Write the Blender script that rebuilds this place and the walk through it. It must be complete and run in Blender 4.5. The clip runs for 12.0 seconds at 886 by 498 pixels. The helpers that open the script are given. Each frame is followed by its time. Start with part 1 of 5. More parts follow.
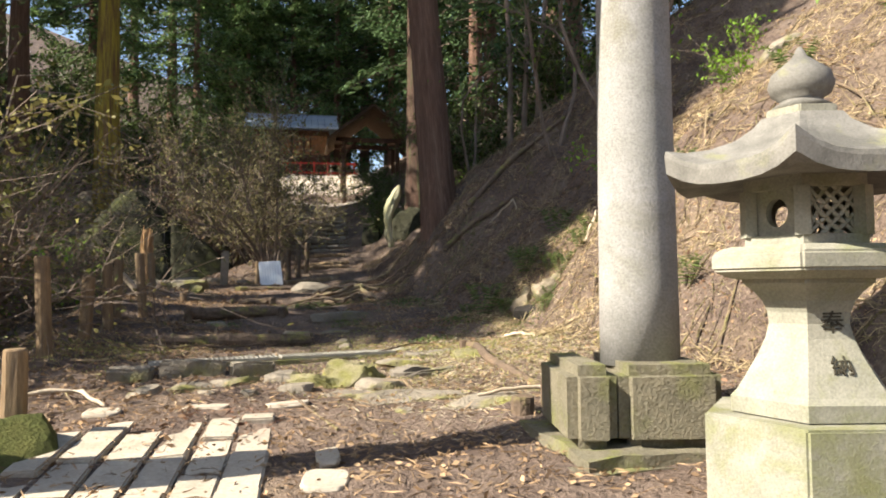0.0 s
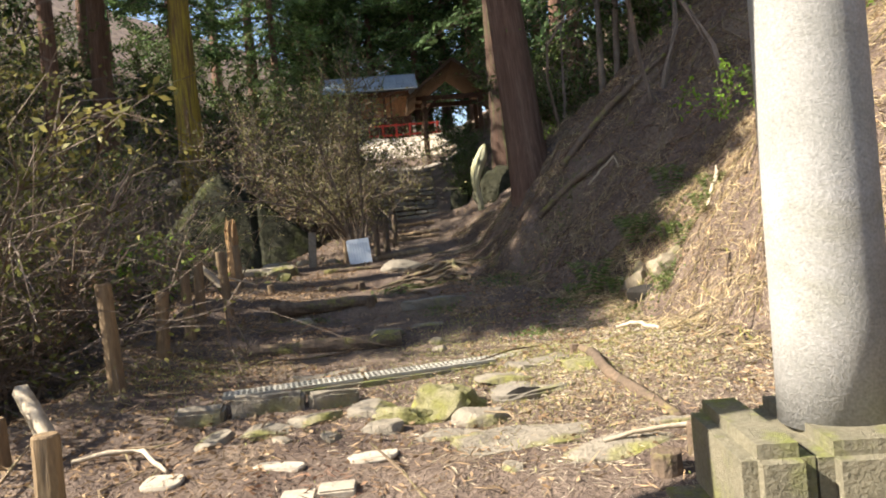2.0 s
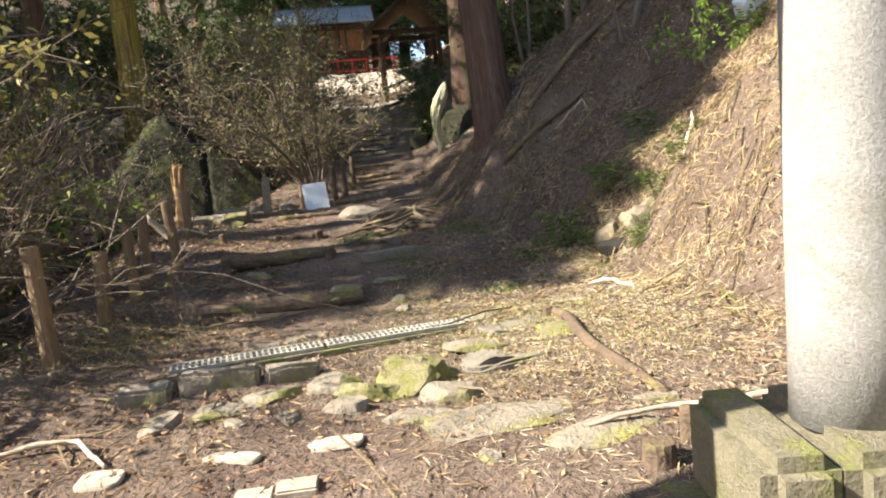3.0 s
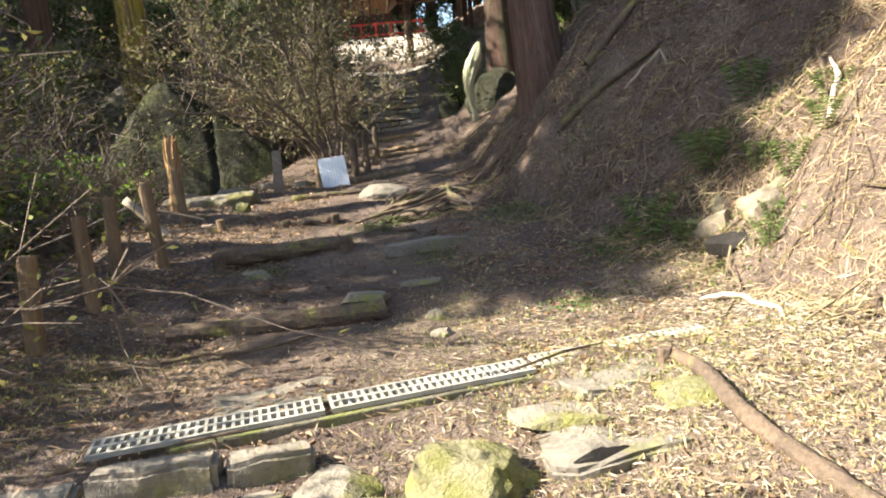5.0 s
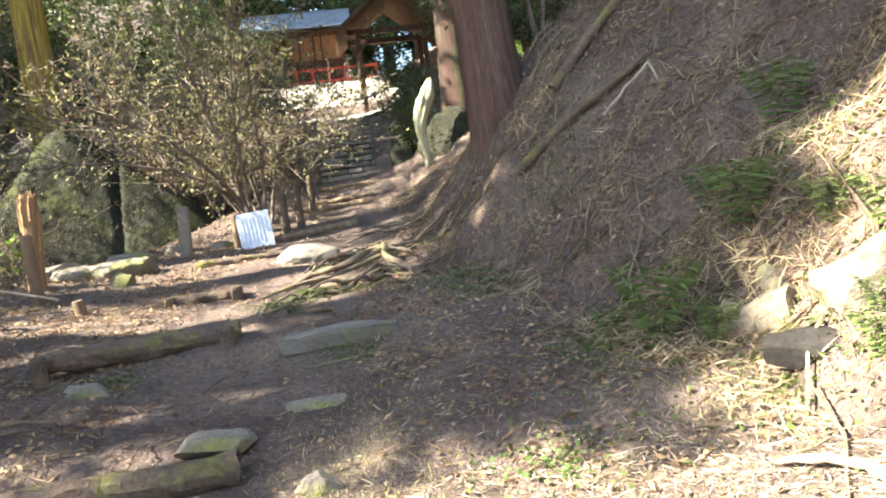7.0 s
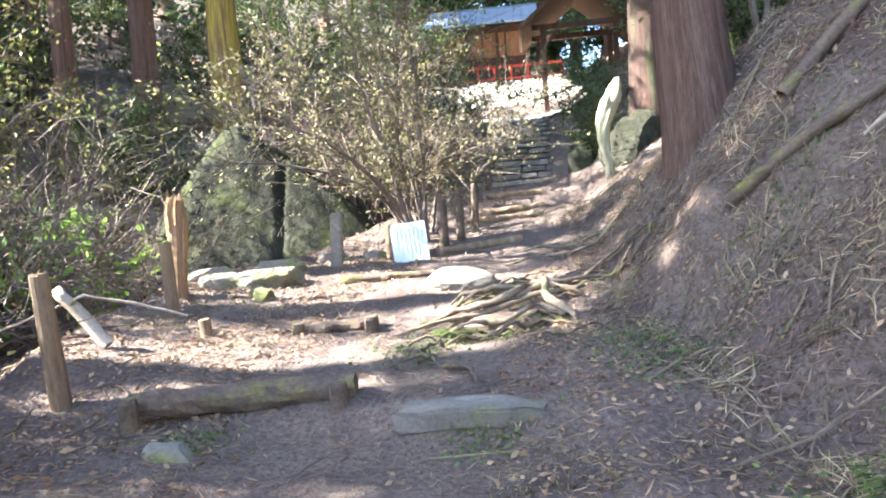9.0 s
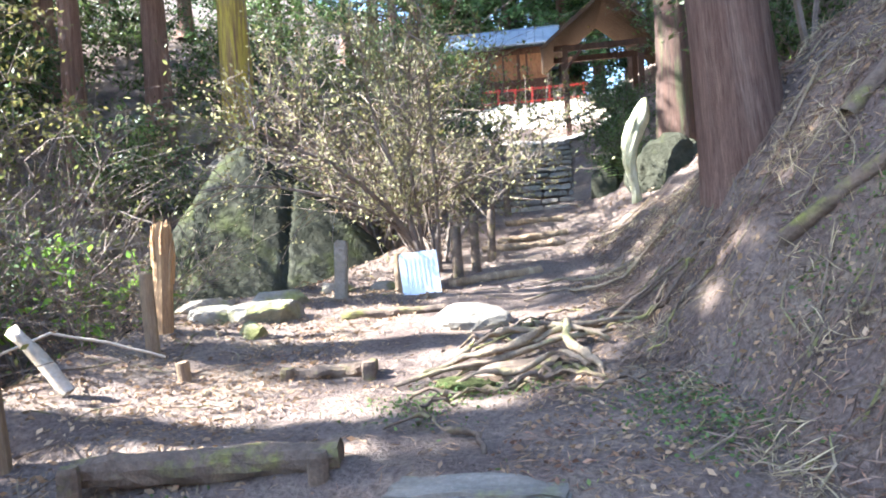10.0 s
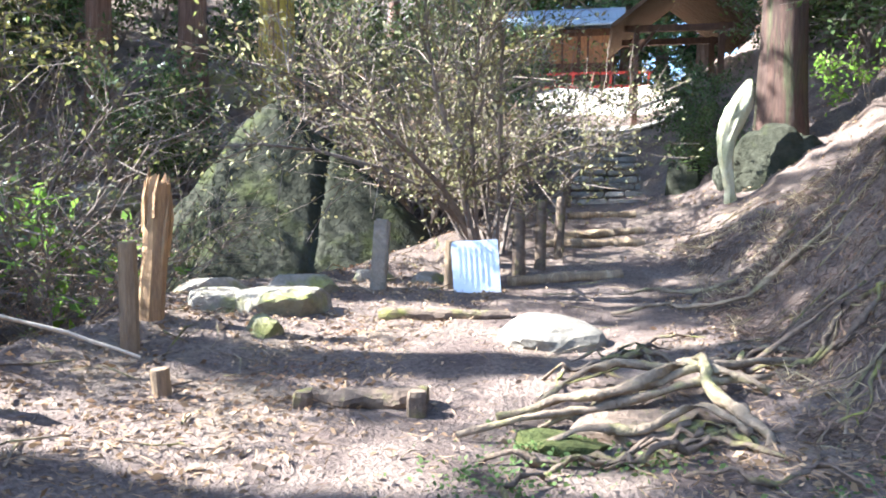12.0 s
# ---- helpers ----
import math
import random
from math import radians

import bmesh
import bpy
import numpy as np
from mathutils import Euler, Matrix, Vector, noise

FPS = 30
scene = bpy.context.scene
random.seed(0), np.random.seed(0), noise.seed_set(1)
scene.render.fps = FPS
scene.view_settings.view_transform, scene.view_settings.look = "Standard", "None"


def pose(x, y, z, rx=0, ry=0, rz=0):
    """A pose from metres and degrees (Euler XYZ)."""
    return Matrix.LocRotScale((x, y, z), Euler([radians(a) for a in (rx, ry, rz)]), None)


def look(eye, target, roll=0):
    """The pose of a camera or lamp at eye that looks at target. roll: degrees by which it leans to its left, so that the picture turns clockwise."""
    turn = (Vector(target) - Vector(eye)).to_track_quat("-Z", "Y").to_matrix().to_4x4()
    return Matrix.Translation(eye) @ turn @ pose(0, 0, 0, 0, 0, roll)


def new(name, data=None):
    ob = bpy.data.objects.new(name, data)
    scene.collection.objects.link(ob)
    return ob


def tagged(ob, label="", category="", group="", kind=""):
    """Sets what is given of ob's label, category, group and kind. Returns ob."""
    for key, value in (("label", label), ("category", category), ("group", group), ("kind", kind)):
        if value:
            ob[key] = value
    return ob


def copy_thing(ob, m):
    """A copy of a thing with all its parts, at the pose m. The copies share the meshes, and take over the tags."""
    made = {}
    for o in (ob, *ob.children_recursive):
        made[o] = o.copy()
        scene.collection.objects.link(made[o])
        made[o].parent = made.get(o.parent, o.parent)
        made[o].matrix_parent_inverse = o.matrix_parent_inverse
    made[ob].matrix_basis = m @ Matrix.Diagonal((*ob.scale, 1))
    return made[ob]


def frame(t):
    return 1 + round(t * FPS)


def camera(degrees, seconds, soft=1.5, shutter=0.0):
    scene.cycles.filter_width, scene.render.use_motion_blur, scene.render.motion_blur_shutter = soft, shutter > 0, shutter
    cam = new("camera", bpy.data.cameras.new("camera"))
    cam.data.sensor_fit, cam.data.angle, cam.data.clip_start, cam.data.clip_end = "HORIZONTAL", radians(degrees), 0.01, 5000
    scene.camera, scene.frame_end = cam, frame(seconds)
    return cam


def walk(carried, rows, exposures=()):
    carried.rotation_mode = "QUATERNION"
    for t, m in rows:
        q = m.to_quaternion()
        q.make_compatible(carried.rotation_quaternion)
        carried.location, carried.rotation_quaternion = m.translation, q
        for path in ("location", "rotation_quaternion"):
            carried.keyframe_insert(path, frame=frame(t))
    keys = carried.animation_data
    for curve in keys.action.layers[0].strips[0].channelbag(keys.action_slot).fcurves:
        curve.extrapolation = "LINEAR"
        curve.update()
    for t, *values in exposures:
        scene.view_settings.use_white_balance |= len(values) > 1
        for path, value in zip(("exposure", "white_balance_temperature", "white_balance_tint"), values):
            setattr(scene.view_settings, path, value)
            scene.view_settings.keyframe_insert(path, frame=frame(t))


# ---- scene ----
cam = camera(64.7, 12.0, soft=1.9)
EXPOSURES = [(0, 1.6, 6700, 11), (2.7, 1.85, 6700, 11), (4.5, 2.1, 6600, 10), (6.5, 2.7, 6450, 9), (7.7, 3.5, 6300, 10), (9.3, 3.72, 5600, 12), (12, 3.38, 5350, 11)]
PATH = [
    (0, (0.092, -0.034, 1.504), (0.072, 1.963, 1.607), -0.5),
    (0.5, (0.067, 0.247, 1.562), (0.003, 2.243, 1.677), -1.4),
    (0.6, (0.061, 0.269, 1.574), (-0.03, 2.263, 1.696), -1.6),
    (1, (0.01, 0.439, 1.658), (-0.142, 2.429, 1.783), -3.5),
    (1.5, (0.038, 0.628, 1.765), (-0.057, 2.623, 1.866), -3.4),
    (2, (0.053, 0.833, 1.884), (-0.237, 2.812, 1.854), -5.0),
    (2.5, (-0.033, 1.051, 1.983), (-0.389, 3.014, 1.84), -6.9),
    (2.7, (-0.024, 1.109, 2.004), (-0.253, 3.088, 1.821), -6.2),
    (4.3, (-0.258, 2.245, 2.045), (-0.394, 4.22, 1.763), -4.0),
    (4.5, (-0.278, 2.467, 2.031), (-0.435, 4.44, 1.744), -4.1),
    (5, (-0.345, 2.885, 2.036), (-0.611, 4.846, 1.744), -5.6),
    (5.5, (-0.353, 3.443, 2.031), (-0.527, 5.411, 1.717), -5.8),
    (6, (-0.309, 3.912, 2.008), (-0.498, 5.88, 1.709), -6.7),
    (6.5, (-0.286, 4.395, 1.998), (-0.499, 6.373, 1.794), -7.8),
    (7, (-0.208, 4.854, 1.996), (-0.383, 6.84, 1.831), -7.0),
    (7.5, (-0.257, 5.252, 2.016), (-0.514, 7.228, 1.849), -7.0),
    (7.7, (-0.236, 5.328, 2.048), (-0.583, 7.291, 1.888), -7.1),
    (9.3, (-0.303, 6.226, 2.224), (-0.977, 8.106, 2.108), -3.7),
    (9.5, (-0.337, 6.34, 2.228), (-1.01, 8.221, 2.129), -3.5),
    (10, (-0.403, 6.716, 2.268), (-1.115, 8.584, 2.212), -3.6),
    (10.5, (-0.583, 6.984, 2.248), (-1.304, 8.848, 2.185), -3.8),
    (11, (-0.788, 7.386, 2.219), (-1.516, 9.248, 2.167), -1.7),
    (11.5, (-0.92, 7.737, 2.244), (-1.702, 9.577, 2.177), 0.1),
    (12, (-1.249, 8.014, 2.241), (-2.037, 9.85, 2.15), 1.0),
]
walk(cam, [(t, look(eye, target, roll)) for t, eye, target, roll in PATH],
     exposures=EXPOSURES)

# ---- light ----
SUN_TO = Vector((1.0, 0.35, -0.85)).normalized()      # the way the sunlight travels
world = bpy.data.worlds.new("world")
scene.world = world
world.use_nodes = True
wn = world.node_tree.nodes
sky = wn.new("ShaderNodeTexSky")
sky.sky_type = "NISHITA"
sky.sun_disc = False
sky.sun_elevation = math.asin(-SUN_TO.z)
sky.sun_rotation = math.atan2(-SUN_TO.x, -SUN_TO.y)
world.node_tree.links.new(sky.outputs[0], wn["Background"].inputs[0])
wn["Background"].inputs[1].default_value = 0.09
sun = new("sun", bpy.data.lights.new("sun", "SUN"))
sun.data.energy, sun.data.angle, sun.data.color = 5.0, radians(0.53), (1.0, 0.94, 0.84)
sun.matrix_world = look((-20, 0, 30), Vector((-20, 0, 30)) + SUN_TO)


# ---- materials ----
def mat(name, c1, c2, scale=6.0, rough=0.85, bump=0.3, fine=40.0, c3=None, stretch=(1, 1, 1), speckle=0.5, island=0.0, trans=0.0, moss=None, moss_amount=0.5, bump_dist=0.02, spec=0.15):
    """Two-scale noise colour with relief; c3: a third colour in patches; moss: colour on upward faces."""
    m = bpy.data.materials.new(name)
    m.use_nodes = True
    nt = m.node_tree
    n, l = nt.nodes, nt.links
    b = n["Principled BSDF"]
    b.inputs["Roughness"].default_value = rough
    b.inputs["Specular IOR Level"].default_value = spec
    tc, mp = n.new("ShaderNodeTexCoord"), n.new("ShaderNodeMapping")
    mp.inputs["Scale"].default_value = stretch
    l.new(tc.outputs["Object"], mp.inputs["Vector"])

    def noise_tex(sc, detail, rgh=0.6):
        t = n.new("ShaderNodeTexNoise")
        t.inputs["Scale"].default_value, t.inputs["Detail"].default_value, t.inputs["Roughness"].default_value = sc, detail, rgh
        l.new(mp.outputs["Vector"], t.inputs["Vector"])
        return t

    def ramp(src, lo, hi):
        r = n.new("ShaderNodeMapRange")
        r.inputs["From Min"].default_value, r.inputs["From Max"].default_value = lo, hi
        l.new(src, r.inputs["Value"])
        return r.outputs["Result"]

    def mix(fac, a, c):
        x = n.new("ShaderNodeMix")
        x.data_type = "RGBA"
        for sock, val in ((x.inputs["Factor"], fac), (x.inputs["A"], a), (x.inputs["B"], c)):
            if isinstance(val, (tuple, float, int)):
                sock.default_value = (*val, 1) if isinstance(val, tuple) else val
            else:
                l.new(val, sock)
        return x.outputs["Result"]

    big, small = noise_tex(scale, 5), noise_tex(fine, 4, 0.7)
    col = mix(ramp(big.outputs["Fac"], 0.35, 0.65), c1, c2)
    if c3:
        third = noise_tex(scale * 0.55, 6, 0.7)
        third.inputs["Distortion"].default_value = 0.6
        col = mix(ramp(third.outputs["Fac"], 0.52, 0.66), col, c3)
    if moss:
        geo, sep = n.new("ShaderNodeNewGeometry"), n.new("ShaderNodeSeparateXYZ")
        l.new(geo.outputs["Normal"], sep.inputs[0])
        mm = n.new("ShaderNodeMath")
        mm.operation = "MULTIPLY"
        patch = noise_tex(scale * 0.8, 5, 0.65)
        l.new(ramp(patch.outputs["Fac"], 0.62 - 0.25 * moss_amount, 0.78 - 0.25 * moss_amount), mm.inputs[0])
        l.new(ramp(sep.outputs["Z"], -0.6, 0.5), mm.inputs[1])
        col = mix(mm.outputs[0], col, moss)
    hsv = n.new("ShaderNodeHueSaturation")
    l.new(col, hsv.inputs["Color"])
    val = ramp(small.outputs["Fac"], 0.2, 0.8)
    rr = n.new("ShaderNodeMapRange")
    rr.inputs["To Min"].default_value, rr.inputs["To Max"].default_value = 1 - speckle, 1 + speckle
    l.new(val, rr.inputs["Value"])
    out = rr.outputs["Result"]
    if island:
        geo2, r2, mul = n.new("ShaderNodeNewGeometry"), n.new("ShaderNodeMapRange"), n.new("ShaderNodeMath")
        r2.inputs["To Min"].default_value, r2.inputs["To Max"].default_value = 1 - island, 1 + island
        l.new(geo2.outputs["Random Per Island"], r2.inputs["Value"])
        mul.operation = "MULTIPLY"
        l.new(out, mul.inputs[0])
        l.new(r2.outputs["Result"], mul.inputs[1])
        out = mul.outputs[0]
    l.new(out, hsv.inputs["Value"])
    l.new(hsv.outputs["Color"], b.inputs["Base Color"])
    if bump:
        bp = n.new("ShaderNodeBump")
        bp.inputs["Strength"].default_value, bp.inputs["Distance"].default_value = bump, bump_dist
        l.new(small.outputs["Fac"], bp.inputs["Height"])
        l.new(bp.outputs["Normal"], b.inputs["Normal"])
    if trans:
        tr, ad = n.new("ShaderNodeBsdfTranslucent"), n.new("ShaderNodeMixShader")
        l.new(hsv.outputs["Color"], tr.inputs["Color"])
        ad.inputs[0].default_value = trans
        l.new(b.outputs[0], ad.inputs[1])
        l.new(tr.outputs[0], ad.inputs[2])
        l.new(ad.outputs[0], n["Material Output"].inputs["Surface"])
    return m


M_SOIL = mat("soil_and_leaf_litter", (0.115, 0.082, 0.064), (0.19, 0.142, 0.108), 1.6, 0.95, 1.0, 30, c3=(0.215, 0.16, 0.11), speckle=0.65, bump_dist=0.05)
M_GRANITE = mat("grey_granite", (0.31, 0.3, 0.28), (0.235, 0.23, 0.205), 2.2, 0.85, 0.7, 90, c3=(0.19, 0.18, 0.135), speckle=0.4, bump_dist=0.006)
M_LANTERN = mat("weathered_lantern_granite", (0.31, 0.295, 0.235), (0.21, 0.205, 0.155), 4, 0.9, 0.5, 110, c3=(0.19, 0.195, 0.1), speckle=0.32, moss=(0.17, 0.17, 0.07), moss_amount=0.35, bump_dist=0.005)
M_BLOCK = mat("rough_dark_granite", (0.23, 0.205, 0.14), (0.16, 0.145, 0.1), 5, 0.95, 1.0, 60, speckle=0.4, moss=(0.2, 0.21, 0.06), moss_amount=0.5)
M_BARK = mat("cedar_bark", (0.27, 0.165, 0.115), (0.17, 0.1, 0.07), 3, 0.95, 1.0, 14, c3=(0.3, 0.2, 0.145), stretch=(7, 7, 0.3), speckle=0.6, bump_dist=0.09)
M_BARK_DARK = mat("dark_cedar_bark", (0.12, 0.07, 0.05), (0.075, 0.05, 0.038), 3, 0.95, 1.0, 14, c3=(0.1, 0.1, 0.05), stretch=(5, 5, 0.35), speckle=0.5, bump_dist=0.05)
M_BARK_MOSS = mat("mossy_cedar_bark", (0.42, 0.33, 0.05), (0.15, 0.09, 0.05), 3, 0.95, 1.0, 14, stretch=(5, 5, 0.35), speckle=0.4, bump_dist=0.04)
M_WOOD = mat("weathered_wood", (0.26, 0.18, 0.1), (0.17, 0.12, 0.075), 4, 0.9, 0.6, 25, c3=(0.33, 0.25, 0.15), stretch=(4, 4, 0.5), speckle=0.35)
M_LOG = mat("mossy_rotten_log", (0.17, 0.12, 0.08), (0.10, 0.075, 0.055), 5, 0.95, 1.0, 30, speckle=0.4, moss=(0.2, 0.19, 0.045), moss_amount=0.45)
M_ROCK = mat("grey_rock", (0.26, 0.225, 0.17), (0.165, 0.14, 0.105), 2.5, 0.9, 0.9, 22, speckle=0.35, moss=(0.22, 0.21, 0.06), moss_amount=0.55, bump_dist=0.03)
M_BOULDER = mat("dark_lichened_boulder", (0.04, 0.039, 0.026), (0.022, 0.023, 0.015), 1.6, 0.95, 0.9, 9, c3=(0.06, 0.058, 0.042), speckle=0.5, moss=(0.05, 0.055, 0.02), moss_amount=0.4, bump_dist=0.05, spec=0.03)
M_PALE = mat("pale_lichen_rock", (0.42, 0.39, 0.27), (0.31, 0.3, 0.16), 3, 0.9, 0.8, 20, c3=(0.17, 0.17, 0.075), speckle=0.25)
M_TAN = mat("tan_mossy_rock", (0.25, 0.205, 0.145), (0.16, 0.135, 0.09), 3, 0.9, 0.8, 26, c3=(0.2, 0.19, 0.07), speckle=0.35, moss=(0.24, 0.25, 0.06), moss_amount=0.6, bump_dist=0.025)
M_PAVE = mat("paving_stone", (0.42, 0.365, 0.28), (0.34, 0.295, 0.23), 2.5, 0.9, 0.4, 50, speckle=0.25, c3=(0.27, 0.23, 0.17), bump_dist=0.01)
M_STEP = mat("old_step_stone", (0.34, 0.3, 0.24), (0.2, 0.175, 0.14), 4, 0.95, 0.9, 24, speckle=0.45)
M_SLAB = mat("hewn_grey_slab", (0.23, 0.2, 0.155), (0.14, 0.122, 0.095), 3, 0.9, 0.7, 40, speckle=0.3, moss=(0.2, 0.2, 0.06), moss_amount=0.25, bump_dist=0.012)
M_GRATE = mat("pale_plastic_grating", (0.4, 0.375, 0.31), (0.3, 0.28, 0.225), 6, 0.6, 0.2, 60, speckle=0.2)
# near-black for solid lumps that stand in for shade inside hollows
M_DARK = mat("painted_hollow_shade", (0.02, 0.018, 0.015), (0.035, 0.03, 0.025), 6, 0.95, 0.2, 40)
M_SIGN = mat("weathered_white_board", (0.72, 0.75, 0.76), (0.6, 0.64, 0.66), 5, 0.5, 0.1, 40, speckle=0.08)
M_METAL_ROOF = mat("grey_metal_roof", (0.3, 0.36, 0.42), (0.22, 0.27, 0.33), 1.5, 0.45, 0.1, 20, speckle=0.2)
M_TIMBER = mat("brown_timber", (0.12, 0.065, 0.04), (0.075, 0.042, 0.028), 3, 0.85, 0.5, 20, stretch=(4, 4, 0.6))
M_RED = mat("red_paint", (0.5, 0.06, 0.04), (0.35, 0.05, 0.035), 5, 0.6, 0.2, 40, speckle=0.2)

M_SPLINT = mat("torn_orange_wood", (0.42, 0.26, 0.12), (0.28, 0.17, 0.09), 5, 0.9, 0.8, 25, stretch=(5, 5, 0.5), speckle=0.4)
M_ROOFSTONE = mat("dark_weathered_granite", (0.2, 0.19, 0.165), (0.115, 0.11, 0.095), 6, 0.9, 0.4, 120, speckle=0.3, bump_dist=0.006, moss=(0.2, 0.2, 0.1), moss_amount=0.2)
# sand made paler, with the sun's glare put into its colour
M_SAND = mat("glare_lightened_sand", (0.5, 0.43, 0.34), (0.42, 0.36, 0.28), 0.8, 0.95, 0.5, 30, speckle=0.2)
M_PALEROCK = mat("pale_smooth_rock", (0.22, 0.19, 0.145), (0.14, 0.122, 0.092), 3, 0.9, 0.6, 40, speckle=0.3)
# near-black that puts the shade of carved grooves into the colour
M_CARVE_SHADE = mat("carved_shadowed_stone", (0.05, 0.045, 0.03), (0.04, 0.035, 0.025), 6, 0.95, 0.2, 60)
M_FADED = mat("faded_ink", (0.55, 0.6, 0.63), (0.47, 0.52, 0.56), 9, 0.7, 0.1, 60, speckle=0.2)
M_MOSSROCK = mat("rock_under_yellow_moss", (0.27, 0.24, 0.14), (0.17, 0.165, 0.05), 7, 0.95, 1.0, 60, c3=(0.25, 0.24, 0.07), speckle=0.4)
M_DARKMOSS = mat("dark_moss", (0.06, 0.07, 0.02), (0.1, 0.1, 0.03), 5, 0.95, 1.0, 50, speckle=0.5)
M_PANEL = mat("orange_brown_panel", (0.3, 0.15, 0.07), (0.22, 0.11, 0.055), 3, 0.8, 0.3, 20, stretch=(3, 3, 0.6))
M_BARKROOF = mat("bark_roof", (0.1, 0.062, 0.038), (0.06, 0.038, 0.024), 5, 0.95, 0.8, 25, stretch=(1, 4, 4))


# ---- helpers of this scene ----
def part(name, bm, material, parent=None, label="", smooth=False):
    me = bpy.data.meshes.new(name)
    bm.normal_update()
    bm.to_mesh(me)
    bm.free()
    for mm in material if isinstance(material, (list, tuple)) else (material,):
        me.materials.append(mm)
    if smooth:
        me.shade_smooth()
    ob = new(name, me)
    if parent:
        ob.parent = parent
    return tagged(ob, label)


def raw(name, verts, faces, material, parent=None, smooth=False):
    me = bpy.data.meshes.new(name)
    me.from_pydata(verts, [], faces)
    me.materials.append(material)
    if smooth:
        me.shade_smooth()
    ob = new(name, me)
    if parent:
        ob.parent = parent
    return ob


def thing(name, label, category, at=(0, 0, 0), turn=(0, 0, 0), group="", kind=""):
    ob = new(name)
    ob.matrix_world = pose(*at, *turn)
    return tagged(ob, label, category, group, kind)


def lerp(table, y):
    if y <= table[0][0]:
        return table[0][1]
    for (a, va), (b, vb) in zip(table, table[1:]):
        if y <= b:
            f = (y - a) / (b - a)
            f = f * f * (3 - 2 * f)
            return va + (vb - va) * f
    return table[-1][1]


def box(bm, cx, cy, cz, sx, sy, sz, bevel=0.0, rot=None, jitter=0.0):
    r = bmesh.ops.create_cube(bm, size=1)
    vs = r["verts"]
    for v in vs:
        v.co = Vector((v.co.x * sx, v.co.y * sy, v.co.z * sz)) + Vector([random.uniform(-jitter, jitter) for _ in range(3)])
    if bevel:
        es = list({e for v in vs for e in v.link_edges})
        vs = list({v for f in bmesh.ops.bevel(bm, geom=es, offset=bevel, segments=2, affect="EDGES")["faces"] for v in f.verts} | {v for v in vs if v.is_valid})
    m = Matrix.Translation((cx, cy, cz)) @ (rot.to_matrix().to_4x4() if rot else Matrix())
    for v in vs:
        v.co = m @ v.co
    return vs


def rings(bm, levels, sides, turn=0.0, cap=True, wobble=0.0):
    """A turned or polygonal body: levels of (radius, z[, dx, dy])."""
    last = None
    first = None
    for lv in levels:
        r, z = lv[0], lv[1]
        dx, dy = (lv[2], lv[3]) if len(lv) > 3 else (0, 0)
        ring = []
        for k in range(sides):
            a = turn + 2 * math.pi * k / sides
            rr = r * (1 + wobble * noise.noise(Vector((math.cos(a) * 2, math.sin(a) * 2, z * 1.5))))
            ring.append(bm.verts.new((dx + rr * math.cos(a), dy + rr * math.sin(a), z)))
        if last:
            for k in range(sides):
                bm.faces.new((last[k], last[(k + 1) % sides], ring[(k + 1) % sides], ring[k]))
        else:
            first = ring
        last = ring
    if cap:
        bm.faces.new(last)
        bm.faces.new(first[::-1])


def rock_mesh(bm, sx, sy, sz, seed, sub=3, rough=0.25, flat=0.0, at=(0, 0, 0), freq=1.3):
    r = bmesh.ops.create_icosphere(bm, subdivisions=sub, radius=1)
    off = Vector((seed * 7.3, seed * 3.1, seed * 1.7))
    rr = random.Random(seed)
    planes = [(Vector((rr.gauss(0, 1), rr.gauss(0, 1), rr.gauss(0, 0.6))).normalized(), rr.uniform(0.62, 0.88)) for _ in range(12 if rough >= 0.2 else 0)]
    for v in r["verts"]:
        p = v.co.copy()
        k = 1 + rough * noise.noise(p * freq + off) + rough * 0.4 * noise.noise(p * freq * 2.7 + off) + rough * 0.15 * noise.noise(p * freq * 7 + off)
        q = p * k
        for pn, pd in planes:
            over = q.dot(pn) - pd
            if over > 0:
                q -= pn * over
        if flat:
            q.z = max(-1 + 0.2 * flat, min(q.z, 1 - flat * 0.5))
            q.x = math.copysign(abs(q.x) ** (1 - 0.4 * flat), q.x)
            q.y = math.copysign(abs(q.y) ** (1 - 0.4 * flat), q.y)
        v.co = Vector((q.x * sx + at[0], q.y * sy + at[1], q.z * sz + at[2]))
    return r["verts"]


def tube(bm, pts, radii, sides=6):
    last = None
    n = len(pts)
    for i, p in enumerate(pts):
        p = Vector(p)
        d = (Vector(pts[min(i + 1, n - 1)]) - Vector(pts[max(i - 1, 0)])).normalized()
        u = d.orthogonal().normalized()
        w = d.cross(u)
        ring = [bm.verts.new(p + (u * math.cos(a) + w * math.sin(a)) * radii[i]) for a in (2 * math.pi * k / sides for k in range(sides))]
        if last:
            # keep the rings from twisting against each other
            s = min(range(sides), key=lambda q: (ring[q].co - last[0].co).length)
            ring = ring[s:] + ring[:s]
            for k in range(sides):
                bm.faces.new((last[k], last[(k + 1) % sides], ring[(k + 1) % sides], ring[k]))
        last = ring
    bm.faces.new(last)


